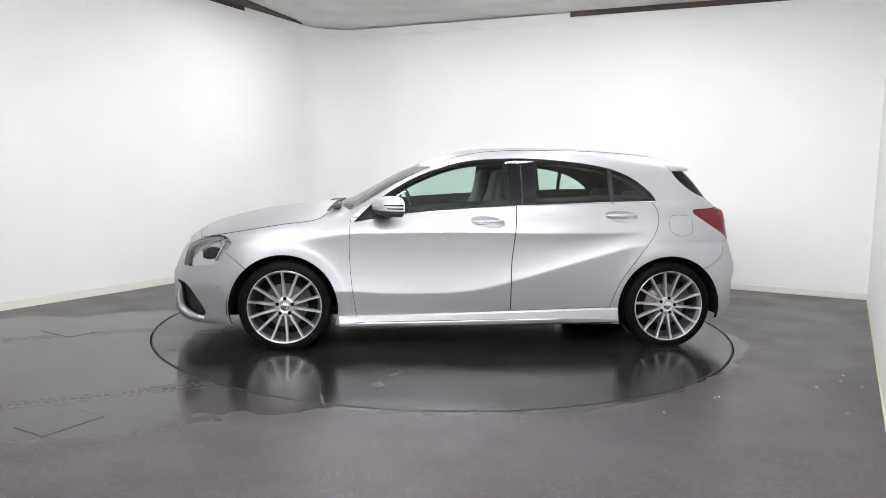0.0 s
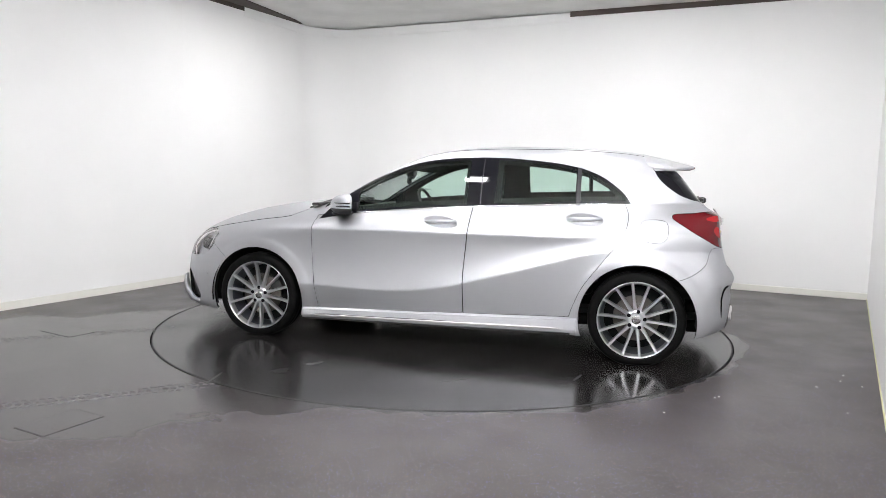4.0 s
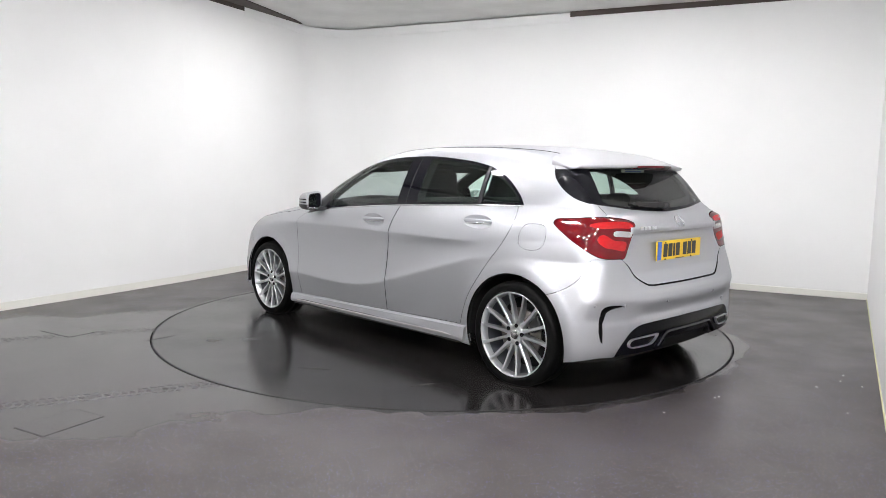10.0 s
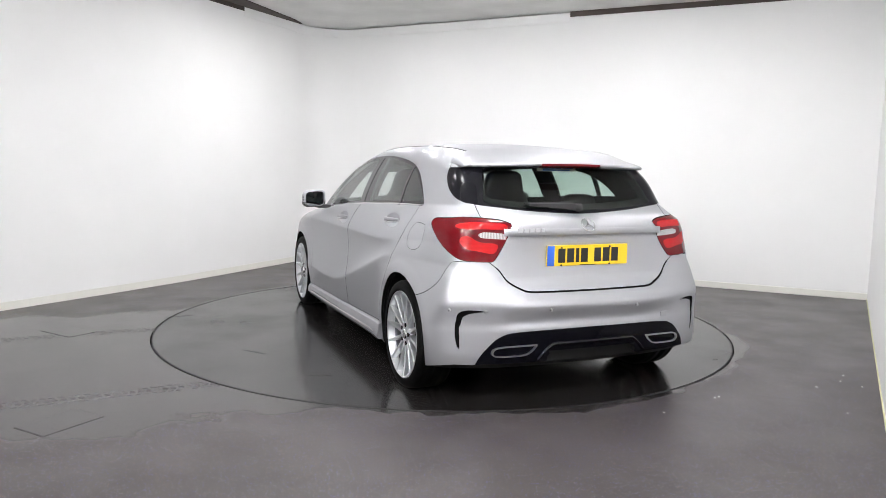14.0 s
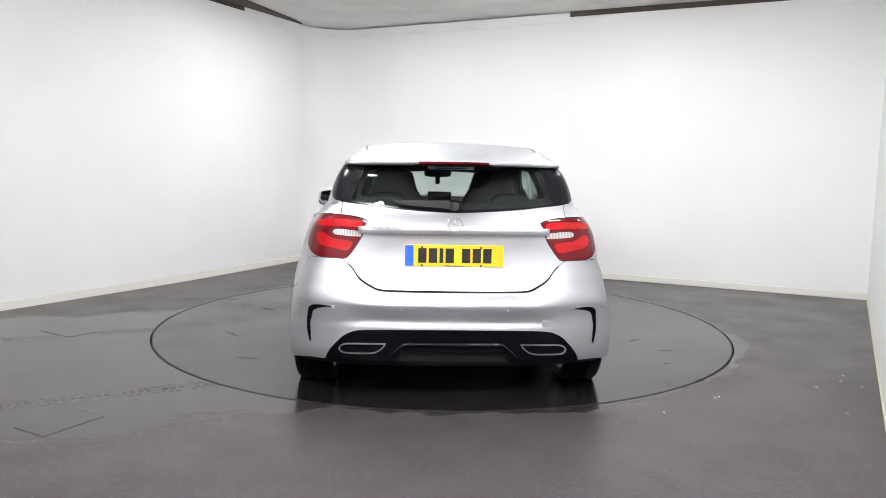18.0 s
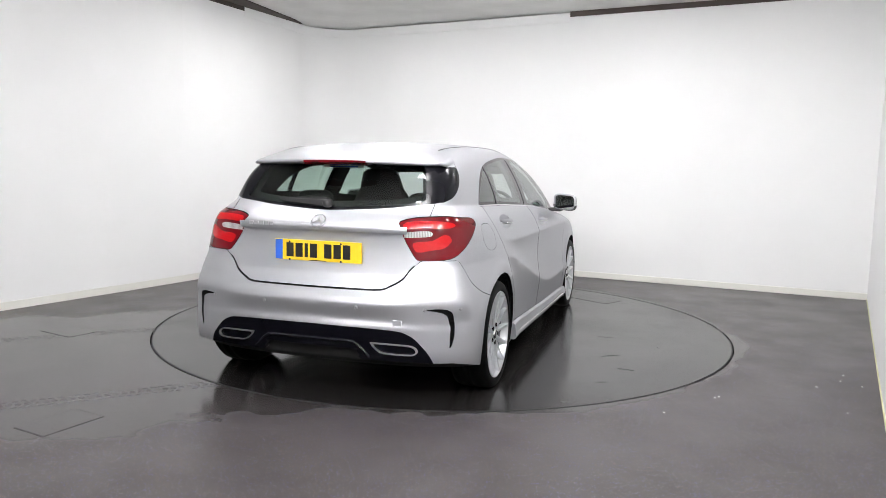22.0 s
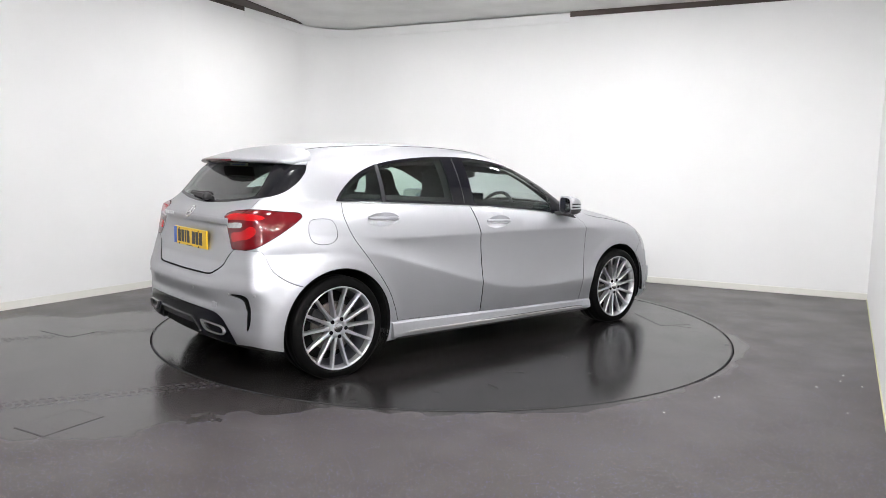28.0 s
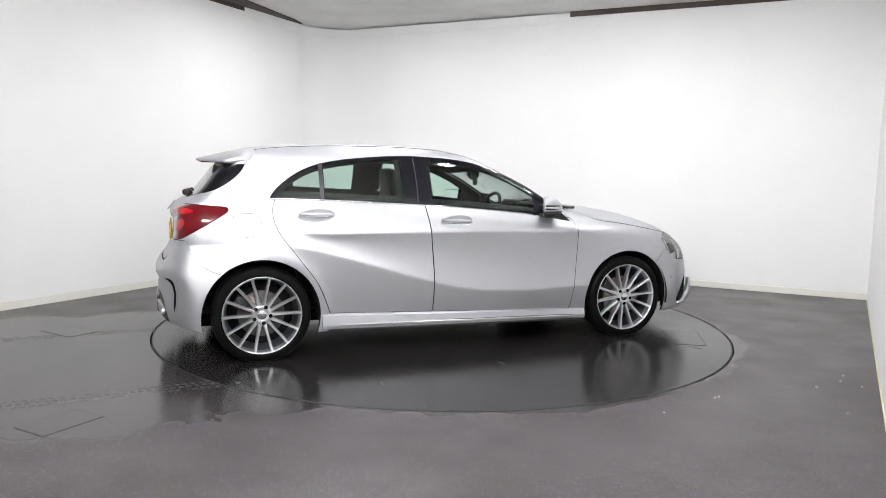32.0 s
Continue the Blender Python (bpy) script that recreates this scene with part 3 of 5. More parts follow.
VENT = loop([(y - 0.024, z) for y, z in ((0.625, 0.520), (0.625, 0.520), (0.71, 0.530), (0.768, 0.526), (0.792, 0.50), (0.799, 0.42), (0.795, 0.305), (0.795, 0.305), (0.776, 0.300), (0.776, 0.300), (0.777, 0.40), (0.769, 0.474), (0.750, 0.504), (0.69, 0.518))])
REVERSING = loop([(0.515, 0.915), (0.515, 0.915), (0.66, 0.924), (0.70, 0.906), (0.66, 0.894), (0.53, 0.886), (0.522, 0.89)])
BRIGHT_UP = loop([(0.525, 0.962), (0.62, 0.974), (0.78, 0.973), (0.87, 0.955), (0.80, 0.938), (0.66, 0.940), (0.525, 0.936)])
BRIGHT_LOW = loop([(0.575, 0.862), (0.68, 0.874), (0.755, 0.905), (0.80, 0.900), (0.815, 0.872), (0.76, 0.838), (0.68, 0.826), (0.60, 0.812), (0.575, 0.828)])
INTAKE = loop([(2.12, 0.445), (2.12, 0.445), (2.034, 0.427), (1.961, 0.349), (1.902, 0.271), (1.893, 0.235), (1.93, 0.222), (2.044, 0.262), (2.076, 0.329), (2.086, 0.41), (2.12, 0.43), (2.12, 0.43)])
GRILLE = loop([(-0.3, 0.71), (0.3, 0.71), (0.50, 0.69), (0.52, 0.60), (0.44, 0.51), (0.30, 0.47), (-0.3, 0.47)])


def ellipse(cx, cz, a, b, tilt=0.0, n=24):
    c, s = math.cos(tilt), math.sin(tilt)
    return np.array([(cx + a * math.cos(t) * c - b * math.sin(t) * s, cz + a * math.cos(t) * s + b * math.sin(t) * c) for t in np.linspace(0, 2 * math.pi, n, endpoint=False)])


HANDLES = {"front_door": (-0.030, 0.884, 0.10), "rear_door": (-0.995, 0.930, 0.06)}


def corner_q(V):
    return V[:, Y] + (V[:, X] + 1.9) * 0.9


def build_car():
    root = tagged(new("hatchback"), "silver metallic five-door hatchback car standing on the turntable", "car")
    rest = body_grid()
    full = rest
    G = 0.0032

    def cut(f_of, gap=G, where=None):
        """Takes a panel out of what is left, with a gap round it."""
        nonlocal rest
        f = f_of(rest[0])
        piece, rest = split(rest, f)
        if gap:
            inner, _ = split(piece, f_of(piece[0]) + gap)
            return inner
        return piece

    only = lambda f, mask: np.where(mask, f, np.maximum(np.abs(f), 0.05))

    def arches(V):
        r = np.minimum(np.hypot(V[:, X] - 1.362, V[:, Z] - 0.285) - 0.368, np.hypot(V[:, X] + AXLE, V[:, Z] - 0.285) - 0.372)
        return r
    cut(arches, 0)
    cut(lambda V: V[:, Z] - 0.165, 0)
    # glasshouse
    side = lambda V: V[:, Y] > 0.45
    dlo_f = lambda V: only(signed(DLO, V[:, X], V[:, Z]), side(V))
    dlo = cut(dlo_f, 0.001)
    panes = {}
    spans = (("front_window", 0.60, -0.195), ("rear_window", -0.385, -0.925), ("quarter_window", -0.955, -1.40))
    frame_mesh = dlo
    for nm, a, b in spans:
        def fp(V, a=a, b=b):
            return np.maximum(np.maximum(signed(DLO, V[:, X], V[:, Z]) + 0.016, V[:, X] - a), b - V[:, X])
        panes[nm], frame_mesh = split(frame_mesh, fp(frame_mesh[0]))
    # tail
    rear_side = lambda V: V[:, X] < -1.2
    def behind(V):
        f = signed(TAIL_WINDOW, V[:, Y], V[:, Z])
        g = np.where((V[:, Y] > 0.45) & (V[:, X] < -1.36), signed(SIDE_PANEL, V[:, X], V[:, Z]), 0.05)
        return only(np.minimum(f, g), rear_side(V))
    tail_glass = cut(behind, 0.001)
    pane, tail_frame = split(tail_glass, signed(TAIL_PANE, tail_glass[0][:, Y], tail_glass[0][:, Z]))
    lamp = cut(lambda V: only(signed(LAMP, corner_q(V), V[:, Z]), rear_side(V)))
    vent = cut(lambda V: only(signed(VENT, V[:, Y], V[:, Z]), (V[:, X] < -1.6)), 0)
    cut(lambda V: only(np.maximum(V[:, Z] - np.where(V[:, Y] < 0.28, 0.30, 0.245), V[:, Y] - 0.66), V[:, X] < -1.72), 0)
    cut(lambda V: only(V[:, Z] - 0.196 - 0.045 * np.clip((-1.66 - V[:, X]) / 0.2, 0, 1), (V[:, X] < -1.5) & (V[:, Y] > 0.60)), 0)
    diffuser = cut(lambda V: only(signed(DIFFUSER, V[:, Y], V[:, Z]), V[:, X] < -1.75), 0.001)
    bumper_r = cut(lambda V: only(np.maximum(V[:, Z] - bumper_top(corner_q(V)), V[:, X] + 1.52), V[:, X] < -1.2))
    cut(lambda V: only(np.maximum(np.maximum(V[:, Z] - bumper_top(corner_q(V)) - 0.006, V[:, Y] - 0.56), V[:, X] + 1.6), V[:, X] < -1.2), 0)
    gate_top = cut(lambda V: only(np.maximum(V[:, X] + 1.362 + 0.66 * np.clip(1.349 - V[:, Z], 0, 0.1), 1.25 - V[:, Z]), V[:, X] < -1.2))
    tailgate = cut(lambda V: only(V[:, Y] - 0.605, (V[:, X] < -1.42) & (V[:, Z] > 0.55)))
    # front
    intake = cut(lambda V: only(signed(INTAKE, V[:, X], V[:, Z]), (V[:, Y] > 0.42) & (V[:, X] > 1.5)), 0)
    grille = cut(lambda V: only(signed(GRILLE, V[:, Y], V[:, Z]), (V[:, X] > 1.9)), 0)
    head = cut(lambda V: only(signed(HEADLAMP, V[:, X], V[:, Z]), (V[:, Y] > 0.42) & (V[:, X] > 1.5)))
    bonnet = cut(lambda V: only(np.maximum(np.maximum(bonnet_seam(V[:, X]) - V[:, Z], V[:, X] - 2.03 + 0.22 * V[:, Y] ** 2), 1.03 - 0.07 * (V[:, Y] / 0.6) ** 2 - V[:, X]), (V[:, X] > 0.9)))
    screen = cut(lambda V: only(signed(SCREEN, V[:, X], V[:, Y]), (V[:, Z] > 0.9)), 0.001)
    bumper_f = cut(lambda V: only(np.maximum(V[:, Z] - 0.55 - (V[:, X] - 1.6) * 0.75, 1.5 - V[:, X]), V[:, X] > 1.3))
    # sides
    door_f = cut(lambda V: only(signed(FRONT_DOOR, V[:, X], V[:, Z]), side(V)))
    door_r = cut(lambda V: only(signed(REAR_DOOR, V[:, X], V[:, Z]), side(V)))
    cups = {}
    for nm, door in (("front_door", door_f), ("rear_door", door_r)):
        hx, hz, tl = HANDLES[nm]
        f = lambda V: only(signed(ellipse(hx, hz, 0.122, 0.040, tl), V[:, X], V[:, Z]), side(V))
        cup, left = split(door, f(door[0]))
        depth = np.clip(-f(cup[0]) / 0.04, 0, 1)
        n = normals_of(*cup)
        cups[nm] = (cup[0] - n * (0.026 * (1 - (1 - depth) ** 2))[:, None], cup[1])
        if nm == "front_door":
            door_f = left
        else:
            door_r = left
    fuel = cut(lambda V: only(signed(FUEL, V[:, X], V[:, Z]), side(V)), 0.0018)
    fender = cut(lambda V: only(np.maximum(0.86 - V[:, X], V[:, Z] - 0.98), V[:, X] > 0.5), 0)
    skirt = cut(lambda V: only(np.maximum(V[:, Z] - 0.255, np.abs(V[:, X]) - 1.3), side(V)), 0)

    skin("body_shell", both_sides(rest), PAINT, root, "silver roof and rear quarters")
    skin("bonnet", both_sides(bonnet), PAINT, root)
    skin("windscreen", both_sides(screen), CLEAR, root, "clear windscreen", rim=0)
    skin("front_bumper", both_sides(bumper_f), PAINT, root)
    skin("rear_bumper", both_sides(bumper_r), PAINT, root)
    skin("diffuser", both_sides(diffuser), VALANCE, root, "gloss black lower rear valance", rim=0.03)
    gate = skin("tailgate", both_sides(tailgate), PAINT, root)
    skin("gate_top", both_sides(gate_top), PAINT, gate, "silver top of the tailgate")
    skin("window_frame", both_sides(tail_frame), BLACK_PANEL, gate, "black border round the rear window")
    skin("rear_screen", both_sides(pane), GLASS_DARK, gate, "dark tinted rear window", rim=0)
    for flip in (False, True):
        w = (lambda m: mirrored(m)) if flip else (lambda m: m)
        skin("front_fender", w(fender), PAINT, root)
        d = skin("front_door", w(door_f), PAINT, root)
        e = skin("rear_door", w(door_r), PAINT, root)
        skin("handle_cup", w(cups["front_door"]), PAINT, d, "shallow bowl behind the handle", rim=0)
        skin("handle_cup", w(cups["rear_door"]), PAINT, e, "shallow bowl behind the handle", rim=0)
        for nm, door in (("front_door", d), ("rear_door", e)):
            door_handle(nm, flip, door)
        door_mirror(flip, root)
        side_skirt(flip, root)
        belt_strip(flip, root)
        skin("bumper_vent", w(vent), UNDERSIDE, root, "narrow black air slot in the rear bumper", rim=0.02, lift=-0.014)
        skin("air_intake", w(intake), BLACK_MATT, root, "black honeycomb air intake", rim=0.0, lift=-0.03)
        exhaust_tip(flip, root)
        bumper_blade(flip, root)
        skin("fuel_flap", w(fuel), PAINT, root)
        skin("sill", w(skirt), PAINT, root)
        skin("window_surround", w(frame_mesh), BLACK_GLOSS, root, "gloss black window surround and pillar")
        for nm in panes:
            skin(nm, w(panes[nm]), GLASS, root, "green-tinted side window", rim=0)
        rev, rim_part = split(lamp, signed(REVERSING, corner_q(lamp[0]), lamp[0][:, Z]))
        up, rim_part = split(rim_part, signed(BRIGHT_UP, corner_q(rim_part[0]), rim_part[0][:, Z]))
        low, rim_part = split(rim_part, signed(BRIGHT_LOW, corner_q(rim_part[0]), rim_part[0][:, Z]))
        tl = skin("tail_lamp", w(rim_part), RED, root, "dark red tail lamp with bright bands")
        skin("light_band", w(up), RED_BRIGHT, tl, "bright red light band", rim=0)
        skin("light_band", w(low), RED_BRIGHT, tl, "bright red light band", rim=0)
        skin("reversing_light", w(rev), CLEAR_RIB, tl, "clear ribbed reversing light", rim=0)
        hl = skin("headlamp", w(head), CLEAR, root, "clear headlamp cover over a dark housing", rim=0)
        skin("housing", w(head), HOUSING, hl, "bright lamp housing", rim=0, lift=-0.055)
        headlamp_inside(flip, hl)

    skin("grille", both_sides(grille), MESH_GREY, root, "grey mesh radiator grille", rim=0, lift=-0.02)
    tail_details(root, gate)
    roof_strips(root)
    roof_spoiler(root)
    under_car(root)
    cabin(root)
    # inner lining, so that pillars and doors have thickness
    V, T = full
    N = normals_of(V, T)
    N[:, Y] = np.where(V[:, Y] < 1e-6, 0, N[:, Y])
    inner = (V - N * 0.035, T)
    rest = inner
    cut(arches, 0)
    cut(lambda V: V[:, Z] - 0.20, 0)
    cut(lambda V: only(np.where(np.abs(V[:, X] + 0.30) < 0.12, 1, signed(DLO, V[:, X], V[:, Z]) + 0.045), (V[:, Y] > 0.4) & (V[:, X] < 0.62)), 0)
    cut(lambda V: only(signed(TAIL_PANE, V[:, Y], V[:, Z]) + 0.03, rear_side(V)), 0)
    cut(lambda V: only(signed(SCREEN, V[:, X], V[:, Y]) + 0.03, (V[:, Z] > 0.9)), 0)
    cut(lambda V: only(signed(HEADLAMP, V[:, X], V[:, Z]) - 0.03, (V[:, Y] > 0.36) & (V[:, X] > 1.5)), 0)
    cut(lambda V: only(signed(GRILLE, V[:, Y], V[:, Z]), (V[:, X] > 1.8)), 0)
    skin("interior_lining", both_sides(rest), LINING, root, "dark cabin lining", rim=0)
    return root


def ribbed_clear():
    m = material("ribbed_clear", (0.5, 0.48, 0.48), 0.15, 0.2, 0.6)
    n, l, b = nodes_of(m)
    tc = n.new("ShaderNodeTexCoord")
    w = n.new("ShaderNodeTexWave")
    w.bands_direction = "Y"
    w.inputs["Scale"].default_value = 38.0
    l.new(tc.outputs["Object"], w.inputs["Vector"])
    r = ramp_node(m, w.outputs["Fac"], [(0.2, (0.30, 0.27, 0.27)), (0.7, (0.62, 0.60, 0.60))])
    l.new(r.outputs[0], b.inputs["Base Color"])
    return m


SENSOR = material("sensor_grey", (0.40, 0.40, 0.42), 0.5, 0.6)
VALANCE = material("valance_black", (0.003, 0.003, 0.005), 0.10, 0, 0, 0.11)
BAR_GREY = material("window_bar_grey", (0.03, 0.03, 0.034), 0.3, 0.2)
HOUSING = material("lamp_housing", (0.72, 0.72, 0.74), 0.22, 0.35)
MESH_GREY = material("grille_mesh", (0.40, 0.40, 0.41), 0.35, 0.8)
CLEAR = glass("clear_cover", (0.93, 0.94, 0.95))
def ribbed_red():
    m = material("lamp_red_bright", (0.42, 0.005, 0.008), 0.08, 0, 0.0, 0.4)
    n, l, b = nodes_of(m)
    tc = n.new("ShaderNodeTexCoord")
    w = n.new("ShaderNodeTexWave")
    w.bands_direction = "Z"
    w.inputs["Scale"].default_value = 75.0
    w.inputs["Distortion"].default_value = 0.6
    l.new(tc.outputs["Object"], w.inputs["Vector"])
    r = ramp_node(m, w.outputs["Fac"], [(0.2, (0.32, 0.004, 0.006)), (0.8, (0.46, 0.007, 0.010))])
    l.new(r.outputs[0], b.inputs["Base Color"])
    return m


RED_BRIGHT = ribbed_red()
CLEAR_RIB = ribbed_clear()
SEAT = material("seat_leather", (0.014, 0.0135, 0.0135), 0.45, spec=0.3)
YELLOW = material("plate_yellow", (0.80, 0.52, 0.02), 0.35)
BLUE = material("plate_blue", (0.03, 0.12, 0.55), 0.35)
INK = material("plate_ink", (0.012, 0.012, 0.012), 0.4)
STEEL = material("brake_steel", (0.20, 0.18, 0.165), 0.5, 0.8)
SPOKE_DARK = material("wheel_grey", (0.22, 0.23, 0.26), 0.30, 0.8)
MIRROR = material("mirror_silver", (0.9, 0.9, 0.9), 0.02, 1.0)
RED = material("lamp_red", (0.11, 0.002, 0.005), 0.06, 0, 0.0, 0.4)


def on_side(x, z):
    """The body's half width at (x, z)."""
    lo, hi = 0.2, 1.2
    for _ in range(30):
        m = (lo + hi) / 2
        if form(np.array([x, m, z])) > 0:
            hi = m
        else:
            lo = m
    return hi


def on_tail(y, z):
    """Where the tail's surface lies at (y, z)."""
    lo, hi = -2.4, -1.2
    for _ in range(30):
        m = (lo + hi) / 2
        if form(np.array([m, y, z])) > 0:
            lo = m
        else:
            hi = m
    return lo


def loft(rows, closed=True, caps=True):
    """A skin over rows of points."""
    b = bmesh.new()
    vs = [[b.verts.new(p) for p in r] for r in rows]
    n = len(vs[0])
    for p, q in zip(vs, vs[1:]):
        for k in range(n if closed else n - 1):
            b.faces.new((p[k], p[(k + 1) % n], q[(k + 1) % n], q[k]))
    if caps and closed:
        b.faces.new(vs[0][::-1]), b.faces.new(vs[-1])
    bmesh.ops.recalc_face_normals(b, faces=b.faces)
    return b


def side_flip(b, flip):
    if flip:
        for v in b.verts:
            v.co.y = -v.co.y
        bmesh.ops.reverse_faces(b, faces=b.faces[:])
    return b


def egg(cx, cy, cz, a, b_, c, e=0.7, nu=24, nv=14):
    """A rounded block: half axes a, b_, c; e below 1 squares it."""
    p = lambda v: math.copysign(abs(v) ** e, v)
    rows = []
    for j in range(nv + 1):
        t = math.pi * (j / nv - 0.5) * 0.998
        rows.append([(cx + a * p(math.cos(t)) * p(math.cos(2 * math.pi * i / nu)), cy + b_ * p(math.cos(t)) * p(math.sin(2 * math.pi * i / nu)), cz + c * p(math.sin(t))) for i in range(nu)])
    return loft(rows)


def door_handle(door_name, flip, parent):
    hx, hz, tilt = HANDLES[door_name]
    rows = []
    for i in range(13):
        u = -1 + 2 * i / 12
        x, z = hx + 0.112 * u, hz + 0.006 + 0.112 * u * math.tan(tilt) * -0.4
        y = on_side(hx, hz) + 0.002 + 0.030 * (1 - abs(u) ** 3.2)
        h = 0.013 * (1 - 0.45 * abs(u) ** 3)
        rows.append([(x, y + 0.006 * math.cos(t), z + h * math.sin(t)) for t in np.linspace(0, 2 * math.pi, 10, endpoint=False)])
    hd = part("door_handle", side_flip(loft(rows), flip), PAINT, parent, "silver bar door handle", True)
    rows = []
    for i in range(9):
        u = -1 + 2 * i / 8
        x, z = hx + 0.098 * u, hz - 0.008 + 0.098 * u * math.tan(tilt) * -0.4
        y = on_side(hx, hz) + 0.007 + 0.030 * (1 - abs(u) ** 3.2)
        rows.append([(x, y + 0.003 * math.cos(t), z + 0.004 * math.sin(t)) for t in np.linspace(0, 2 * math.pi, 8, endpoint=False)])
    part("chrome_strip", side_flip(loft(rows), flip), CHROME, hd, "chrome strip", True)


def door_mirror(flip, root):
    cy, cz = 0.930, 0.986
    power = lambda v, e: math.copysign(abs(v) ** e, v)
    stations = ((0.0, 0.95, 0.95), (0.03, 1.0, 1.0), (0.30, 1.0, 1.0), (0.55, 0.97, 0.97), (0.78, 0.86, 0.84), (0.93, 0.64, 0.60), (1.0, 0.25, 0.25))

    def shape(s_, ky, kz, low):
        """One station, from the flat back (0) to the rounded front (1); low: the dark lower shell."""
        x, out = 0.600 + 0.150 * s_, []
        angles = np.linspace(math.pi * 1.02, math.pi * 1.98, 15) if low else np.linspace(0, 2 * math.pi, 32, endpoint=False)
        grow = 1.025 if low else 1.0
        for t in angles:
            c, sn = math.cos(t), math.sin(t)
            yy = 0.098 * ky * grow * power(c, 0.45)
            zz = (0.070 if sn > 0 else 0.064) * kz * grow * power(sn, 0.5)
            if low:
                zz = min(zz, -0.020)
            # the top falls off towards the front
            zz -= 0.016 * s_ * s_ if zz > 0 else 0
            out.append((x - 0.45 * yy, cy + yy, cz + zz - 0.04 * yy))
        return out
    rows = [shape(*st, False) for st in stations]
    m = part("door_mirror", side_flip(loft(rows), flip), PAINT, root, "silver door mirror with a black lower shell", True)
    part("mirror_shell", side_flip(loft([shape(*st, True) for st in stations]), flip), BLACK_MATT, m, "black lower shell")
    face = [(p[0] - 0.004, cy + (p[1] - cy) * 0.90, cz + (p[2] - cz) * 0.88) for p in rows[0]]
    part("mirror_glass", side_flip(loft([[(p[0] + 0.003, p[1], p[2]) for p in face], face]), flip), MIRROR, m, "mirror glass")
    part("mirror_arm", side_flip(box(0.63, 0.755, 0.77, 0.90, 0.908, 0.936, 0.012), flip), BLACK_MATT, m, "black mirror arm")
    for z, reach in ((1.000, 0.115), (0.978, 0.100)):
        rows = []
        for i in range(11):
            u = i / 10
            s_ = 0.06 + reach / 0.150 * u
            k = float(np.interp(s_, [a[0] for a in stations], [a[1] for a in stations]))
            yy = 0.0985 * k
            x, h = 0.600 + 0.150 * s_ - 0.45 * yy, 0.0055 * (1 - 0.5 * u)
            yo = cy + yy
            rows.append([(x, yo - 0.006, z + h), (x, yo + 0.002, z + h), (x, yo + 0.002, z - h), (x, yo - 0.006, z - h)])
        part("indicator", side_flip(loft(rows), flip), BLACK_GLOSS, m, "dark indicator strip")


def side_skirt(flip, root):
    rows = []
    for i in range(25):
        u = i / 24
        x = 0.985 - 1.955 * u
        zt, zb = 0.232 + 0.052 * u, 0.160 + 0.022 * u
        yb = on_side(x, zt + 0.01)
        rows.append([(x, yb - 0.03, zt), (x, yb + 0.006, zt), (x, yb + 0.018, zt - 0.010), (x, yb + 0.026, zb + 0.026), (x, yb + 0.024, zb + 0.008), (x, yb + 0.012, zb), (x, yb - 0.05, zb)])
    sk = part("side_skirt", side_flip(loft(rows), flip), PAINT, root, "silver side skirt")
    rows, groove = [], []
    for i in range(25):
        u = i / 24
        x = 0.885 - 1.74 * u
        z = 0.183 + 0.027 * u
        yb = on_side(x, 0.25) + 0.026
        h = 0.0085 * min(1, (0.02 + min(u, 1 - u)) * 20)
        rows.append([(x, yb - 0.006, z - h), (x, yb + 0.004, z - h * 0.6), (x, yb + 0.006, z), (x, yb + 0.003, z + h), (x, yb - 0.006, z + h)])
        groove.append([(x, yb - 0.006, z + h + 0.0005), (x, yb + 0.0022, z + h + 0.0005), (x, yb + 0.0012, z + h + 0.0045), (x, yb - 0.006, z + h + 0.0045)])
    part("skirt_groove", side_flip(loft(groove), flip), BLACK_MATT, sk, "dark line over the insert")
    part("chrome_insert", side_flip(loft(rows), flip), CHROME_SOFT, sk, "bright chrome insert", True)
    rows = []
    for i in range(13):
        u = i / 12
        x = 0.95 - 1.88 * u
        zb = 0.152 + 0.022 * u
        yb = on_side(x, 0.25)
        rows.append([(x, yb - 0.06, zb + 0.012), (x, yb + 0.018, zb + 0.012), (x, yb + 0.018, zb), (x, yb - 0.06, zb)])
    part("skirt_lip", side_flip(loft(rows), flip), BLACK_MATT, sk, "black lower edge")


def belt_strip(flip, root):
    rows = []
    for i in range(41):
        x = 0.60 - 1.885 * i / 40
        z = float(belt_z(x)) - 0.005
        y = on_side(x, z)
        rows.append([(x, y - 0.004, z - 0.007), (x, y + 0.005, z - 0.005), (x, y + 0.006, z + 0.003), (x, y - 0.004, z + 0.006)])
    part("window_strip", side_flip(loft(rows), flip), CHROME, root, "bright chrome strip under the windows", True)
    # dividers of the rear windows
    for name, x0, x1, tilt in (("pillar_seam", -0.290, -0.284, 0.0), ("window_bar", -0.957, -0.930, 0.0)):
        rows = []
        for i in range(9):
            z = 1.02 + 0.25 * i / 8 if name == "window_bar" else 1.01 + 0.305 * i / 8
            y = on_side((x0 + x1) / 2, z)
            rows.append([(x0, y - 0.004, z), (x0, y + 0.003, z), (x1, y + 0.003, z), (x1, y - 0.004, z)])
        part(name, side_flip(loft(rows), flip), BAR_GREY if name == "window_bar" else BLACK_MATT, root, "thin dark upright between windows")


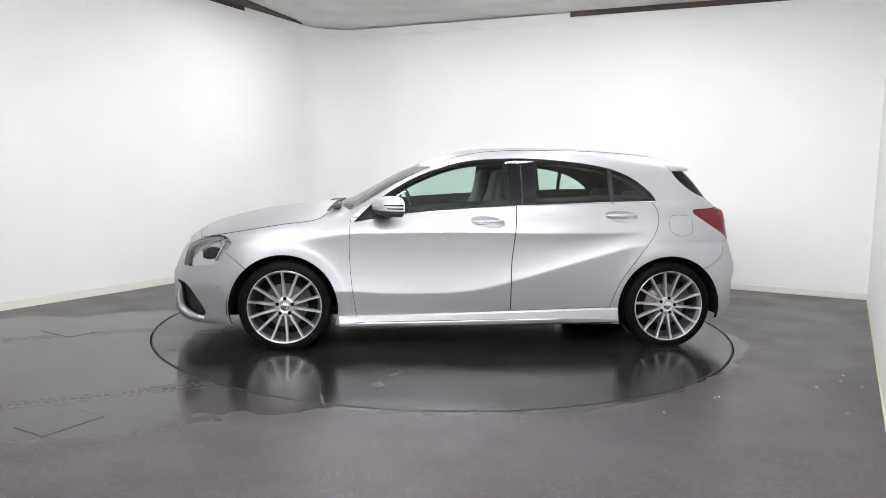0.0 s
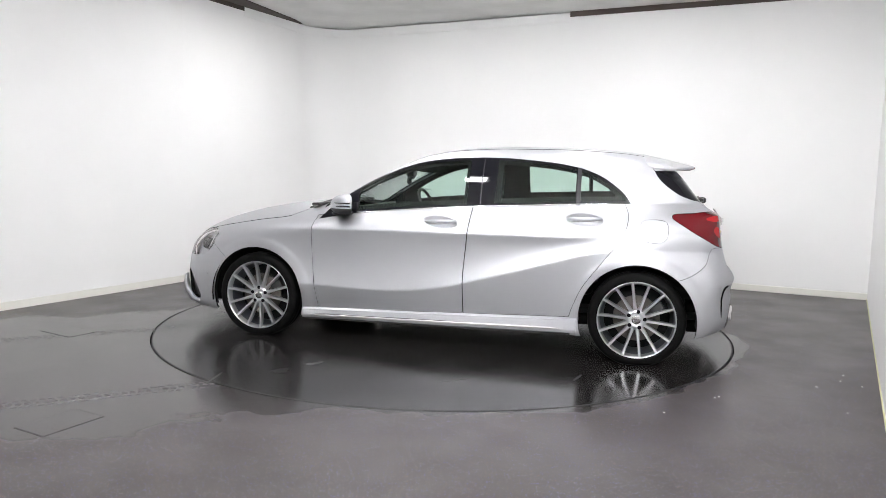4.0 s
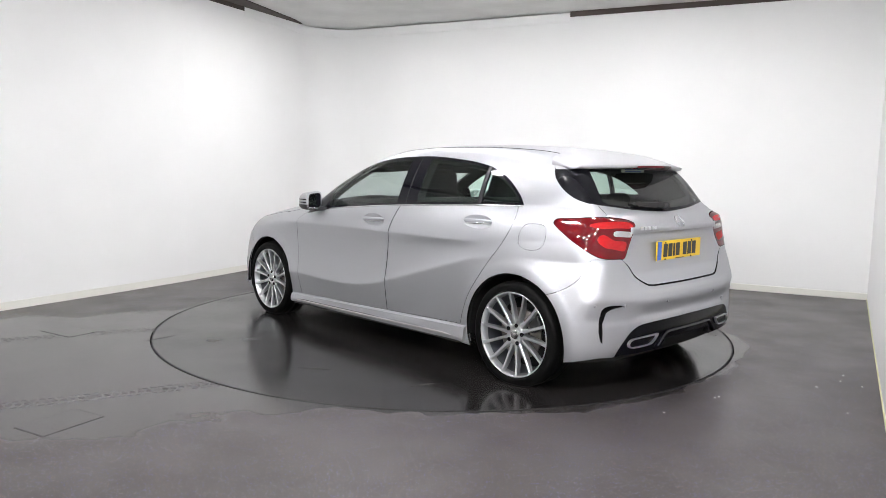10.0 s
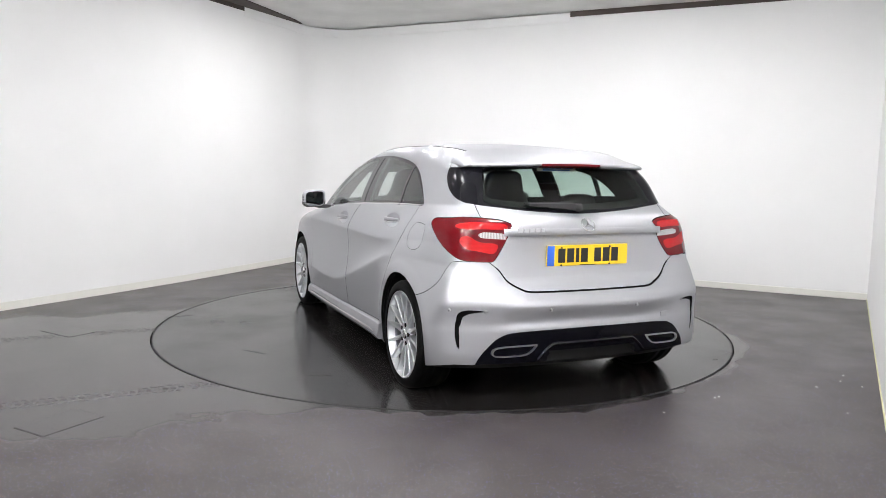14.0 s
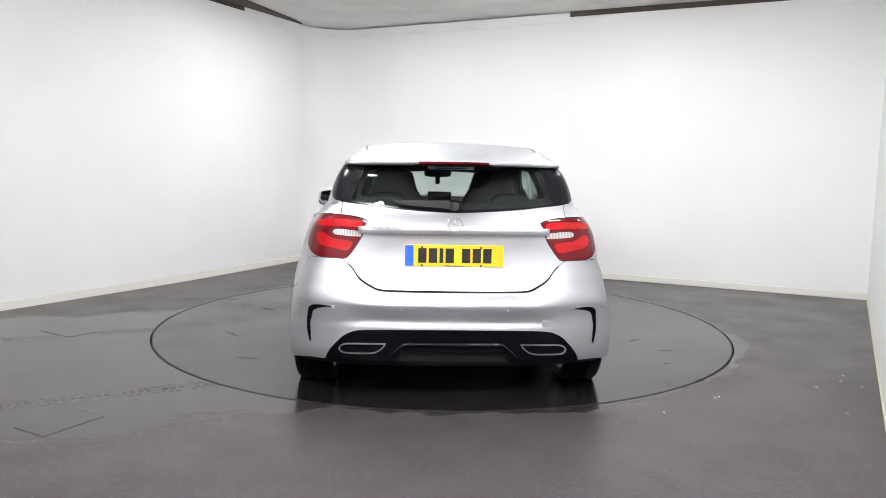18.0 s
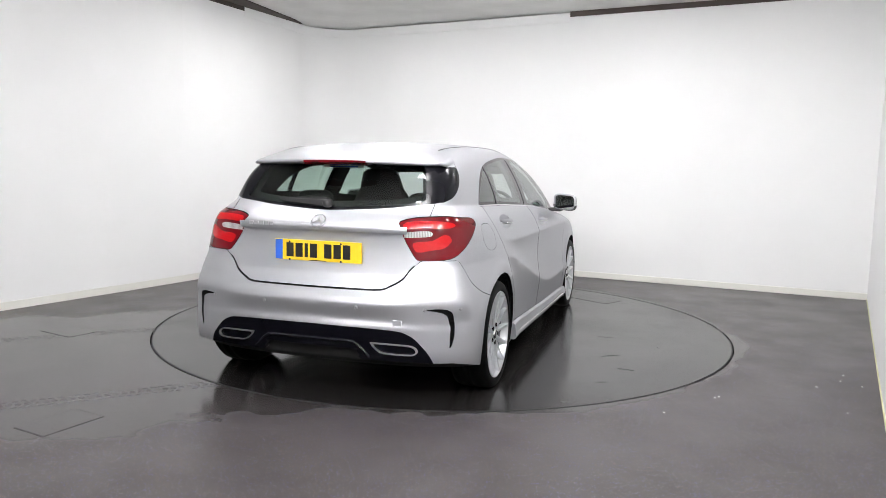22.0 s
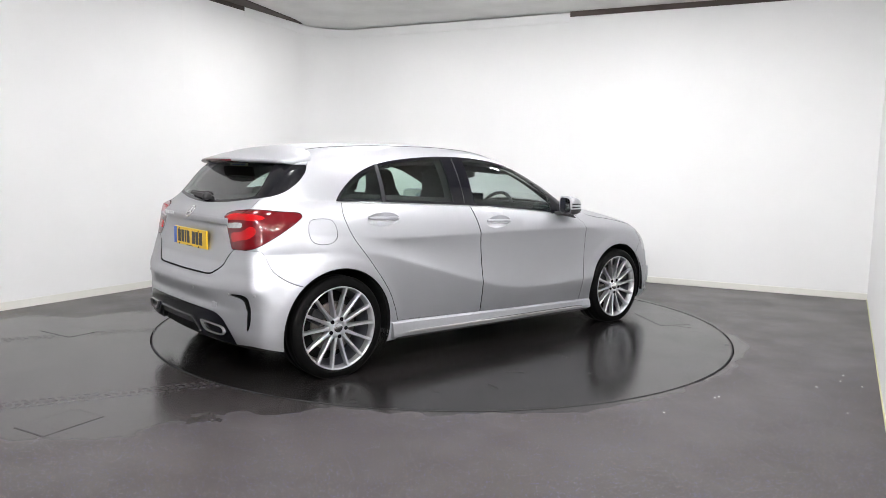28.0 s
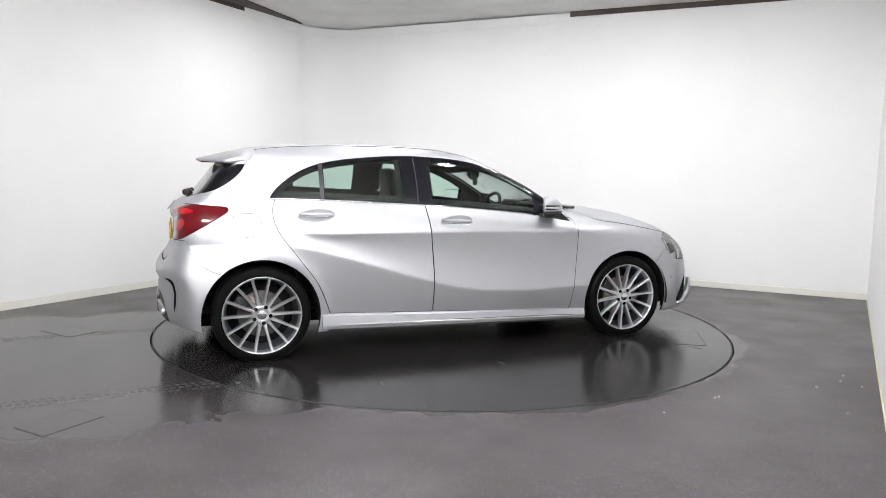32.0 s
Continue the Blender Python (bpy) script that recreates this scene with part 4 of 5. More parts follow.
def exhaust_tip(flip, root):
    outer = [(0.600, 0.306), (0.583, 0.328), (0.53, 0.337), (0.350, 0.341), (0.365, 0.318), (0.398, 0.292), (0.44, 0.283), (0.56, 0.281), (0.59, 0.290)]
    pts = loop([outer[0], outer[1], outer[2], outer[3], outer[3], outer[4], outer[5], outer[6], outer[7], outer[8]], 4)
    c = pts.mean(0)
    small = c + (pts - c) * [0.93, 0.82]
    back = -1.875
    rows = [[(on_tail(y, z) - 0.004 + 0.03, y, z) for y, z in pts], [(on_tail(y, z) - 0.014, y, z) for y, z in pts], [(on_tail(y, z) - 0.014, y, z) for y, z in small], [(back, y, z) for y, z in small]]
    e = part("exhaust_tip", side_flip(loft(rows, caps=False), flip), CHROME_SOFT, root, "chrome-framed exhaust outlet")
    b = bmesh.new()
    b.faces.new([b.verts.new((back - 0.01, y, z)) for y, z in small])
    part("exhaust_inside", side_flip(b, flip), UNDERSIDE, e, "dark inside of the outlet")


def bumper_blade(flip, root):
    """The silver fang round the front of the air intake."""
    rows = []
    line = ((1.905, 0.208, 0.010), (1.96, 0.204, 0.014), (2.02, 0.210, 0.020), (2.065, 0.228, 0.024), (2.092, 0.262, 0.024), (2.100, 0.305, 0.018), (2.096, 0.350, 0.012), (2.090, 0.392, 0.005))
    for k, (x, z, h) in enumerate(line):
        p, q = line[max(0, k - 1)], line[min(len(line) - 1, k + 1)]
        n = Vector((-(q[1] - p[1]), 0, q[0] - p[0])).normalized() * h
        y = on_side(min(x, 2.06), z) + 0.010
        rows.append([(x - n.x, y - 0.03, z - n.z), (x - n.x, y, z - n.z), (x, y + 0.010, z), (x + n.x, y, z + n.z), (x + n.x, y - 0.03, z + n.z)])
    part("bumper_blade", side_flip(loft(rows), flip), PAINT, root, "silver fin in front of the air intake", True)


def headlamp_inside(flip, parent):
    for x, y, z, r in ((1.90, 0.62, 0.655, 0.042), (1.98, 0.53, 0.635, 0.036)):
        part("projector", side_flip(egg(x, y, z, r, r, r, 1.0), flip), STEEL, parent, "round projector lens", True)
    rows = []
    for i in range(9):
        u = i / 8
        x = 1.79 + 0.13 * u
        zc, h = 0.660 - 0.030 * u, 0.036 * math.sin(math.pi * (0.12 + 0.76 * u)) + 0.006
        y = on_side(x, zc) - 0.042
        rows.append([(x, y - 0.01, zc - h), (x, y, zc - h), (x, y, zc + h), (x, y - 0.01, zc + h)])
    part("lamp_bowl", side_flip(loft(rows), flip), BLACK_PANEL, parent, "dark lamp bowl")
    rows = []
    for i in range(15):
        u = i / 14
        x, z = 1.73 + 0.27 * u, 0.742 - 0.10 * u * u - 0.08 * max(0, u - 0.5)
        y = on_side(x, z) - 0.022
        rows.append([(x, y, z - 0.007), (x, y + 0.006, z), (x, y, z + 0.007), (x, y - 0.012, z)])
    part("light_strip", side_flip(loft(rows), flip), CHROME, parent, "bright daytime light strip", True)
    rows = []
    for i in range(11):
        u = i / 10
        x, z = 1.76 + 0.06 * u, 0.73 - 0.13 * u
        y = on_side(x, z) - 0.03
        rows.append([(x - 0.010, y, z), (x, y + 0.006, z), (x + 0.010, y, z), (x, y - 0.012, z)])
    part("light_strip", side_flip(loft(rows), flip), CHROME, parent, "bright daytime light strip", True)


def tail_details(root, gate):
    # number plate, its signs as plain bars
    px = -1.899
    plate = part("number_plate", box(px, px + 0.010, -0.26, 0.26, 0.738, 0.850, 0.002), YELLOW, gate, "yellow number plate with dark bars")
    part("plate_band", box(px - 0.0015, px + 0.004, 0.214, 0.258, 0.740, 0.848), BLUE, plate, "blue band")
    y = 0.190
    for k in range(7):
        w = 0.020 if k == 2 else 0.044
        part("plate_mark", box(px - 0.0015, px + 0.004, y - w, y, 0.756, 0.833), INK, plate, "plain dark bar")
        y -= w + 0.012 + (0.030 if k == 3 else 0)
    part("plate_line", box(px - 0.0015, px + 0.004, -0.05, 0.05, 0.739, 0.743), INK, plate, "thin dark line")
    for yy, zz in ((0.17, 0.838), (-0.14, 0.838), (0.17, 0.742), (-0.14, 0.742)):
        part("plate_screw", egg(px - 0.001, yy, zz, 0.003, 0.006, 0.006, 1.0, 10, 6), INK, plate)
    # overhanging edge above the plate
    rows = []
    for i in range(41):
        y = -0.505 + 1.01 * i / 40
        a = abs(y)
        k = min(1.0, (0.515 - a) / 0.06)
        x = on_tail(a, 0.905) - 0.007 * k
        rows.append([(on_tail(a, 0.950) + 0.003, y, 0.950), (on_tail(a, 0.936) - 0.0012, y, 0.937), (on_tail(a, 0.922) - 0.0035 * k, y, 0.922), (x, y, 0.908), (x + 0.001, y, 0.904), (on_tail(a, 0.893) + 0.008, y, 0.898)])
    part("tailgate_edge", loft(rows), PAINT, gate, "sharp edge across the tailgate", True)
    # round emblem
    ex = on_tail(0, 0.958) - 0.010
    lean = pose(ex, 0, 0.958, 0, 38, 0)
    b = bmesh.new()
    rows = []
    for i in range(40):
        a = 2 * math.pi * i / 40
        rows.append([((0.004 * math.cos(t)), (0.040 + 0.0035 * math.sin(t)) * math.cos(a), (0.040 + 0.0035 * math.sin(t)) * math.sin(a)) for t in np.linspace(0, 2 * math.pi, 8, endpoint=False)])
    rows.append(rows[0])
    em = part("emblem", loft(rows, caps=False), CHROME, gate, "round chrome emblem", True)
    em.matrix_basis = lean
    for k in range(3):
        arm = part("emblem_arm", loft([[(-0.003, -w, z), (0.004, -w, z), (0.004, w, z), (-0.003, w, z)] for z, w in ((0.0, 0.007), (0.02, 0.0035), (0.038, 0.001))]), CHROME, em)
        arm.matrix_basis = pose(0, 0, 0, 120 * k, 0, 0)
    # model badge as plain bars
    y = 0.432
    for k in range(5):
        w = 0.026 if k < 4 else 0.020
        bx = on_tail(y - w / 2, 0.932) - 0.002
        part("badge", box(bx - 0.003, bx + 0.006, y - w, y, 0.923, 0.942), ALLOY, gate, "small chrome bar")
        y -= w + 0.008
    # wiper
    base = part("rear_wiper", egg(on_tail(0, 1.045) - 0.022, 0.0, 1.048, 0.03, 0.026, 0.024, 0.8, 16, 10), BLACK_MATT, gate, "black rear wiper", True)
    rows = []
    for i in range(9):
        u = i / 8
        y, z = 0.30 * u, 1.05 + 0.012 * u
        x = on_tail(y, z) - 0.030 + 0.012 * u
        h = 0.017 * (1 - 0.6 * u)
        rows.append([(x - 0.01, y, z - h), (x - 0.01, y, z + h), (x + 0.008, y, z + h), (x + 0.008, y, z - h)])
    part("wiper_arm", loft(rows), BLACK_MATT, base)
    rows = []
    for i in range(9):
        u = i / 8
        y, z = 0.02 + 0.30 * u, 1.072 - 0.004 * u
        x = on_tail(y, z) - 0.012
        rows.append([(x - 0.006, y, z - 0.006), (x - 0.006, y, z + 0.006), (x + 0.010, y, z + 0.004), (x + 0.010, y, z - 0.004)])
    part("wiper_blade", loft(rows), BLACK_MATT, base)
    # parking sensors and tow cover
    for y, z in ((0.276, 0.522), (-0.272, 0.522), (0.63, 0.522), (-0.63, 0.522)):
        x = on_tail(y, z)
        part("parking_sensor", lathe_at(x, y, z, 0.009), SENSOR, root, "round parking sensor")
    for y in (0.80, -0.80):
        x = on_tail(abs(y), 0.53)
        part("parking_sensor", egg(x + 0.007, y, 0.53, 0.010, 0.010, 0.010, 1.0, 14, 8), SENSOR, root, "round parking sensor", True)
    for y in (1, -1):
        part("parking_sensor", egg(1.80, y * (on_side(1.80, 0.43) - 0.006), 0.43, 0.012, 0.012, 0.012, 1.0, 14, 8), SENSOR, root, "round parking sensor", True)
    x = on_tail(0.49, 0.438)
    lid = part("tow_cover", box(-0.0016, 0.004, -0.024, 0.024, -0.024, 0.024, 0.0012), PAINT, root, "small square tow eye cover")
    lid.matrix_basis = pose(x, -0.49, 0.438, 0, 0, 9)
    rows = []
    # ledge across the black valance
    for i in range(25):
        u = -1 + i / 12
        y = 0.34 * u
        z = 0.338 - 0.075 * max(0, (abs(u) - 0.74) / 0.26) ** 1.3
        x = on_tail(abs(y), max(z, 0.30))
        rows.append([(x + 0.02, y, z + 0.012), (x - 0.010, y, z + 0.008), (x - 0.014, y, z), (x - 0.010, y, z - 0.008), (x + 0.02, y, z - 0.012)])
    part("valance_ledge", loft(rows), BLACK_GLOSS, root, "gloss black ledge", True)


def lathe_at(x, y, z, r):
    b = bmesh.new()
    rows = []
    for i in range(20):
        a = 2 * math.pi * i / 20
        rows.append([(x + o, y + k * r * math.cos(a), z + k * r * math.sin(a)) for k, o in ((1.15, 0.01), (1.15, -0.0015), (1.0, -0.003), (0.9, -0.001), (0.3, -0.003), (0.01, -0.003))])
    rows.append(rows[0])
    return loft(rows, closed=False)


def on_top(x, y):
    lo, hi = 0.6, 1.6
    for _ in range(30):
        m = (lo + hi) / 2
        if form(np.array([x, y, m])) > 0:
            hi = m
        else:
            lo = m
    return hi


def roof_strips(root):
    for sg in (1, -1):
        rows = []
        for i in range(33):
            x = 0.30 - 1.655 * i / 32
            y = float(rail_y(x)) - 0.085
            z = on_top(x, y)
            rows.append([(x, sg * (y - 0.006), z - 0.004), (x, sg * (y - 0.005), z + 0.0025), (x, sg * (y + 0.005), z + 0.0015), (x, sg * (y + 0.006), z - 0.006)])
        part("roof_strip", loft(rows), BLACK_MATT, root, "thin black roof moulding")


def roof_spoiler(root):
    rows = []
    for i in range(-18, 19):
        sg, k = (1 if i > 0 else -1), abs(i)
        if k > 16:
            # the ends wrap down onto the body's sides
            w, y, x0, tip, ztip = ((0, 0.583, -1.370, -1.580, 1.279), (1, 0.611, -1.390, -1.552, 1.271))[k - 17]
            z0 = on_top(x0, y) + 0.003
            zm = (z0 + ztip) / 2 + 0.005
            rows.append([(x0, sg * y, z0), ((x0 + tip) / 2, sg * y, zm), (tip + 0.02, sg * y, ztip + 0.003), (tip, sg * (y - 0.004), ztip - 0.003), (tip + 0.004, sg * (y - 0.006), ztip - 0.012), (tip + 0.04, sg * (y - 0.008), ztip - 0.015), (-1.47, sg * (y - 0.01), 1.252), (x0, sg * (y - 0.02), z0 - 0.03)])
            continue
        u = i / 16
        y = 0.548 * u
        a = abs(u)
        tip = -1.717 + 0.150 * a**2.4
        x0 = -1.350 - 0.012 * a
        z0 = on_top(x0, abs(y)) + 0.003
        ztip = min(1.292 - 0.012 * a**2, z0 - 0.012)
        zm = (z0 + ztip) / 2 + 0.003
        xm = (x0 + tip) / 2
        under = -1.47 - 0.05 * (1 - a)
        zu = min(1.262 - 0.004 * a, z0 - 0.022)
        rows.append([(x0, y, z0), (xm, y, zm), (tip + 0.02, y, ztip + 0.004), (tip, y, ztip - 0.004), (tip + 0.004, y, ztip - 0.018), (tip + 0.06, y, ztip - 0.022), (under, y, zu), (x0, y, z0 - 0.03)])
    sp = part("roof_spoiler", loft(rows), PAINT, root, "silver roof spoiler", True)
    rows = []
    for i in range(17):
        u = -1 + i / 8
        y = 0.192 * u
        a = abs(y / 0.548)
        tip = -1.717 + 0.150 * a**2.4
        z = 1.292 - 0.012 * a**2
        rows.append([(tip - 0.002, y, z - 0.006), (tip - 0.001, y, z - 0.017), (tip + 0.03, y, z - 0.028), (tip + 0.03, y, z - 0.01)])
    part("brake_light", loft(rows), RED, sp, "red high brake light")
    part("brake_light_holder", box(-1.675, -1.60, -0.22, 0.22, 1.262, 1.276, 0.004), BLACK_MATT, sp, "black underside")


def under_car(root):
    part("underbody", box(-1.80, 1.98, -0.60, 0.60, 0.185, 0.27, 0.02), UNDERSIDE, root, "black underbody")
    part("rear_valance_inside", box(-1.86, -1.66, -0.58, 0.58, 0.25, 0.40, 0.02), UNDERSIDE, root, "dark rear underside")
    for cx in (1.362, -AXLE):
        for sg in (1, -1):
            rows = []
            for i in range(25):
                a = math.radians(-8 + 196 * i / 24)
                c, s = math.cos(a), math.sin(a)
                rows.append([(cx + r * c, sg * y, 0.285 + r * s) for r, y in ((0.378, 0.865), (0.384, 0.80), (0.384, 0.52), (0.10, 0.50))])
            part("wheel_liner", loft(rows, closed=False), LINING, root, "black wheel arch liner")
    part("axle", box(-AXLE - 0.05, -AXLE + 0.05, -0.66, 0.66, 0.25, 0.35, 0.02), BLACK_MATT, root)
    part("axle", box(1.31, 1.41, -0.66, 0.66, 0.25, 0.35, 0.02), BLACK_MATT, root)


def seat(root, x, y):
    """A sports seat: cushion, and a tall backrest with the headrest grown in."""
    s = part("seat", egg(x + 0.20, y, 0.46, 0.30, 0.26, 0.09, 0.45), SEAT, root, "black leather sports seat", True)
    rows = []
    for u, half, thick in ((0.0, 0.25, 0.09), (0.2, 0.265, 0.095), (0.45, 0.265, 0.085), (0.62, 0.25, 0.07), (0.72, 0.215, 0.058), (0.80, 0.175, 0.052), (0.90, 0.155, 0.055), (0.96, 0.140, 0.052), (0.99, 0.105, 0.038), (1.0, 0.05, 0.015)):
        z = 0.48 + 0.76 * u
        cx = x - 0.02 - 0.185 * u + 0.03 * u * u
        rows.append([(cx + thick * math.copysign(abs(math.cos(t)) ** 0.6, math.cos(t)), y + half * math.copysign(abs(math.sin(t)) ** 0.5, math.sin(t)), z) for t in np.linspace(0, 2 * math.pi, 28, endpoint=False)])
    part("backrest", loft(rows), SEAT, s, smooth=True)
    for sg in (-1, 1):
        part("bolster", egg(x + 0.03, y + sg * 0.235, 0.76, 0.085, 0.04, 0.24, 0.7), SEAT, s, "raised side bolster", True)


def cabin(root):
    seat(root, -0.02, 0.37)
    seat(root, -0.02, -0.37)
    b = part("rear_bench", egg(-0.80, 0, 0.46, 0.28, 0.64, 0.09, 0.4), SEAT, root, "black leather rear bench", True)
    rows = []
    for k in range(7):
        u = k / 6
        rows.append([(-1.02 - 0.16 * u + 0.07 * math.copysign(abs(math.cos(t)) ** 0.6, math.cos(t)), 0.62 * math.copysign(abs(math.sin(t)) ** 0.4, math.sin(t)), 0.48 + 0.46 * u) for t in np.linspace(0, 2 * math.pi, 32, endpoint=False)])
    part("backrest", loft(rows), SEAT, b, smooth=True)
    for y in (-0.38, 0.38):
        part("headrest", egg(-1.21, y, 1.015, 0.045, 0.125, 0.085, 0.6), SEAT, b, smooth=True)
    part("parcel_shelf", box(-1.70, -1.24, -0.58, 0.58, 0.925, 0.945, 0.006), LINING, root, "dark parcel shelf")
    part("cabin_floor", box(-1.75, 1.0, -0.66, 0.66, 0.28, 0.32, 0.01), LINING, root, "dark cabin floor")
    part("load_floor", box(-1.78, -1.25, -0.60, 0.60, 0.52, 0.55, 0.01), LINING, root, "dark boot floor")
    rows = []
    for i in range(17):
        y = -0.70 + 1.40 * i / 16
        hump = 0.055 * math.exp(-(((y + 0.37) / 0.17) ** 2))
        rows.append([(0.52, y, 0.62), (0.50, y, 0.80), (0.54, y, 0.895 + hump), (0.66, y, 0.93 + hump * 0.7), (0.90, y, 0.93), (0.98, y, 0.80), (0.98, y, 0.62)])
    d = part("dashboard", loft(rows), LINING, root, "dark moulded dashboard", True)
    part("screen", box(0.53, 0.545, -0.10, 0.10, 0.93, 1.05, 0.004), BLACK_GLOSS, d, "upright tablet screen")
    # steering wheel before the right-hand seat
    rows = []
    for i in range(33):
        a = 2 * math.pi * i / 32
        rows.append([((0.182 + 0.014 * math.cos(t)) * math.sin(a), (0.182 + 0.014 * math.cos(t)) * math.cos(a), 0.014 * math.sin(t)) for t in np.linspace(0, 2 * math.pi, 8, endpoint=False)])
    sw = part("steering_wheel", loft(rows, caps=False), SEAT, root, "black leather steering wheel", True)
    sw.matrix_basis = pose(0.40, -0.37, 0.90, 0, -65, 0)
    part("wheel_boss", egg(0, 0, 0.0, 0.06, 0.075, 0.03, 0.7), SEAT, sw, smooth=True)
    for a in (0, 90, 180):
        sp = part("wheel_spoke", box(0.04, 0.175, -0.018, 0.018, -0.01, 0.01, 0.004), STEEL, sw, "metal spoke")
        sp.matrix_basis = pose(0, 0, 0, 0, 0, a + 90)
    m = part("inside_mirror", egg(0.44, 0.02, 1.205, 0.018, 0.115, 0.032, 0.6), BLACK_MATT, root, "black rear-view mirror", True)
    part("mirror_stem", box(0.415, 0.455, 0.0, 0.04, 1.16, 1.245, 0.008), BLACK_MATT, m)
    part("sensor_pod", egg(0.46, 0.02, 1.145, 0.02, 0.022, 0.032, 0.8), BLACK_MATT, m)
    part("window_sticker", box(-1.5885, -1.5865, -0.12, 0.14, 1.243, 1.272), TRIM_WHITE, root, "pale strip sticker inside the rear window").matrix_basis = pose(0.028, 0, 0)
    for y0, y1, z in ((0.10, -0.02, 1.262), (-0.035, -0.10, 1.262), (0.10, -0.08, 1.250)):
        part("sticker_bar", box(-1.592, -1.5885, y1, y0, z - 0.004, z + 0.004), BLUE, root, "small dark bar").matrix_basis = pose(0.028, 0, 0)
    for y in (0.30, -0.30):
        part("sun_visor", box(0.02, 0.20, y - 0.16, y + 0.16, 1.262, 1.280, 0.006), LINING, root, "dark sun visor")
    # cowl and front wipers
    cw = part("wiper_cowl", box(0.985, 1.045, -0.60, 0.60, 0.955, 0.975, 0.006), BLACK_MATT, root, "black cowl under the windscreen")
    for y0, y1 in ((0.55, -0.05), (-0.05, -0.55)):
        rows = []
        for i in range(9):
            u = i / 8
            y = y0 + (y1 - y0) * u
            x = 1.075 - 0.10 * u
            z = float(roof_line(x)) - float(crown(x)) * y * y + 0.002 + 0.004 * math.sin(math.pi * u)
            rows.append([(x - 0.012, y, z), (x, y, z + 0.008), (x + 0.012, y, z), (x, y, z - 0.008)])
        part("wiper", loft(rows), BLACK_MATT, cw, "black front wiper")


car = build_car()


def lathe(profile, n=64, axis="y"):
    """Turns a profile of (radius, offset) round the wheel's axis."""
    b = bmesh.new()
    rows = []
    for i in range(n):
        a = 2 * math.pi * i / n
        rows.append([b.verts.new((r * math.cos(a), o, r * math.sin(a))) for r, o in profile])
    for i in range(n):
        p, q = rows[i], rows[(i + 1) % n]
        for k in range(len(profile) - 1):
            b.faces.new((p[k], p[k + 1], q[k + 1], q[k]))
    bmesh.ops.recalc_face_normals(b, faces=b.faces)
    return b


RUBBER = material("tyre_rubber", (0.0045, 0.0045, 0.0045), 0.55, spec=0.07)


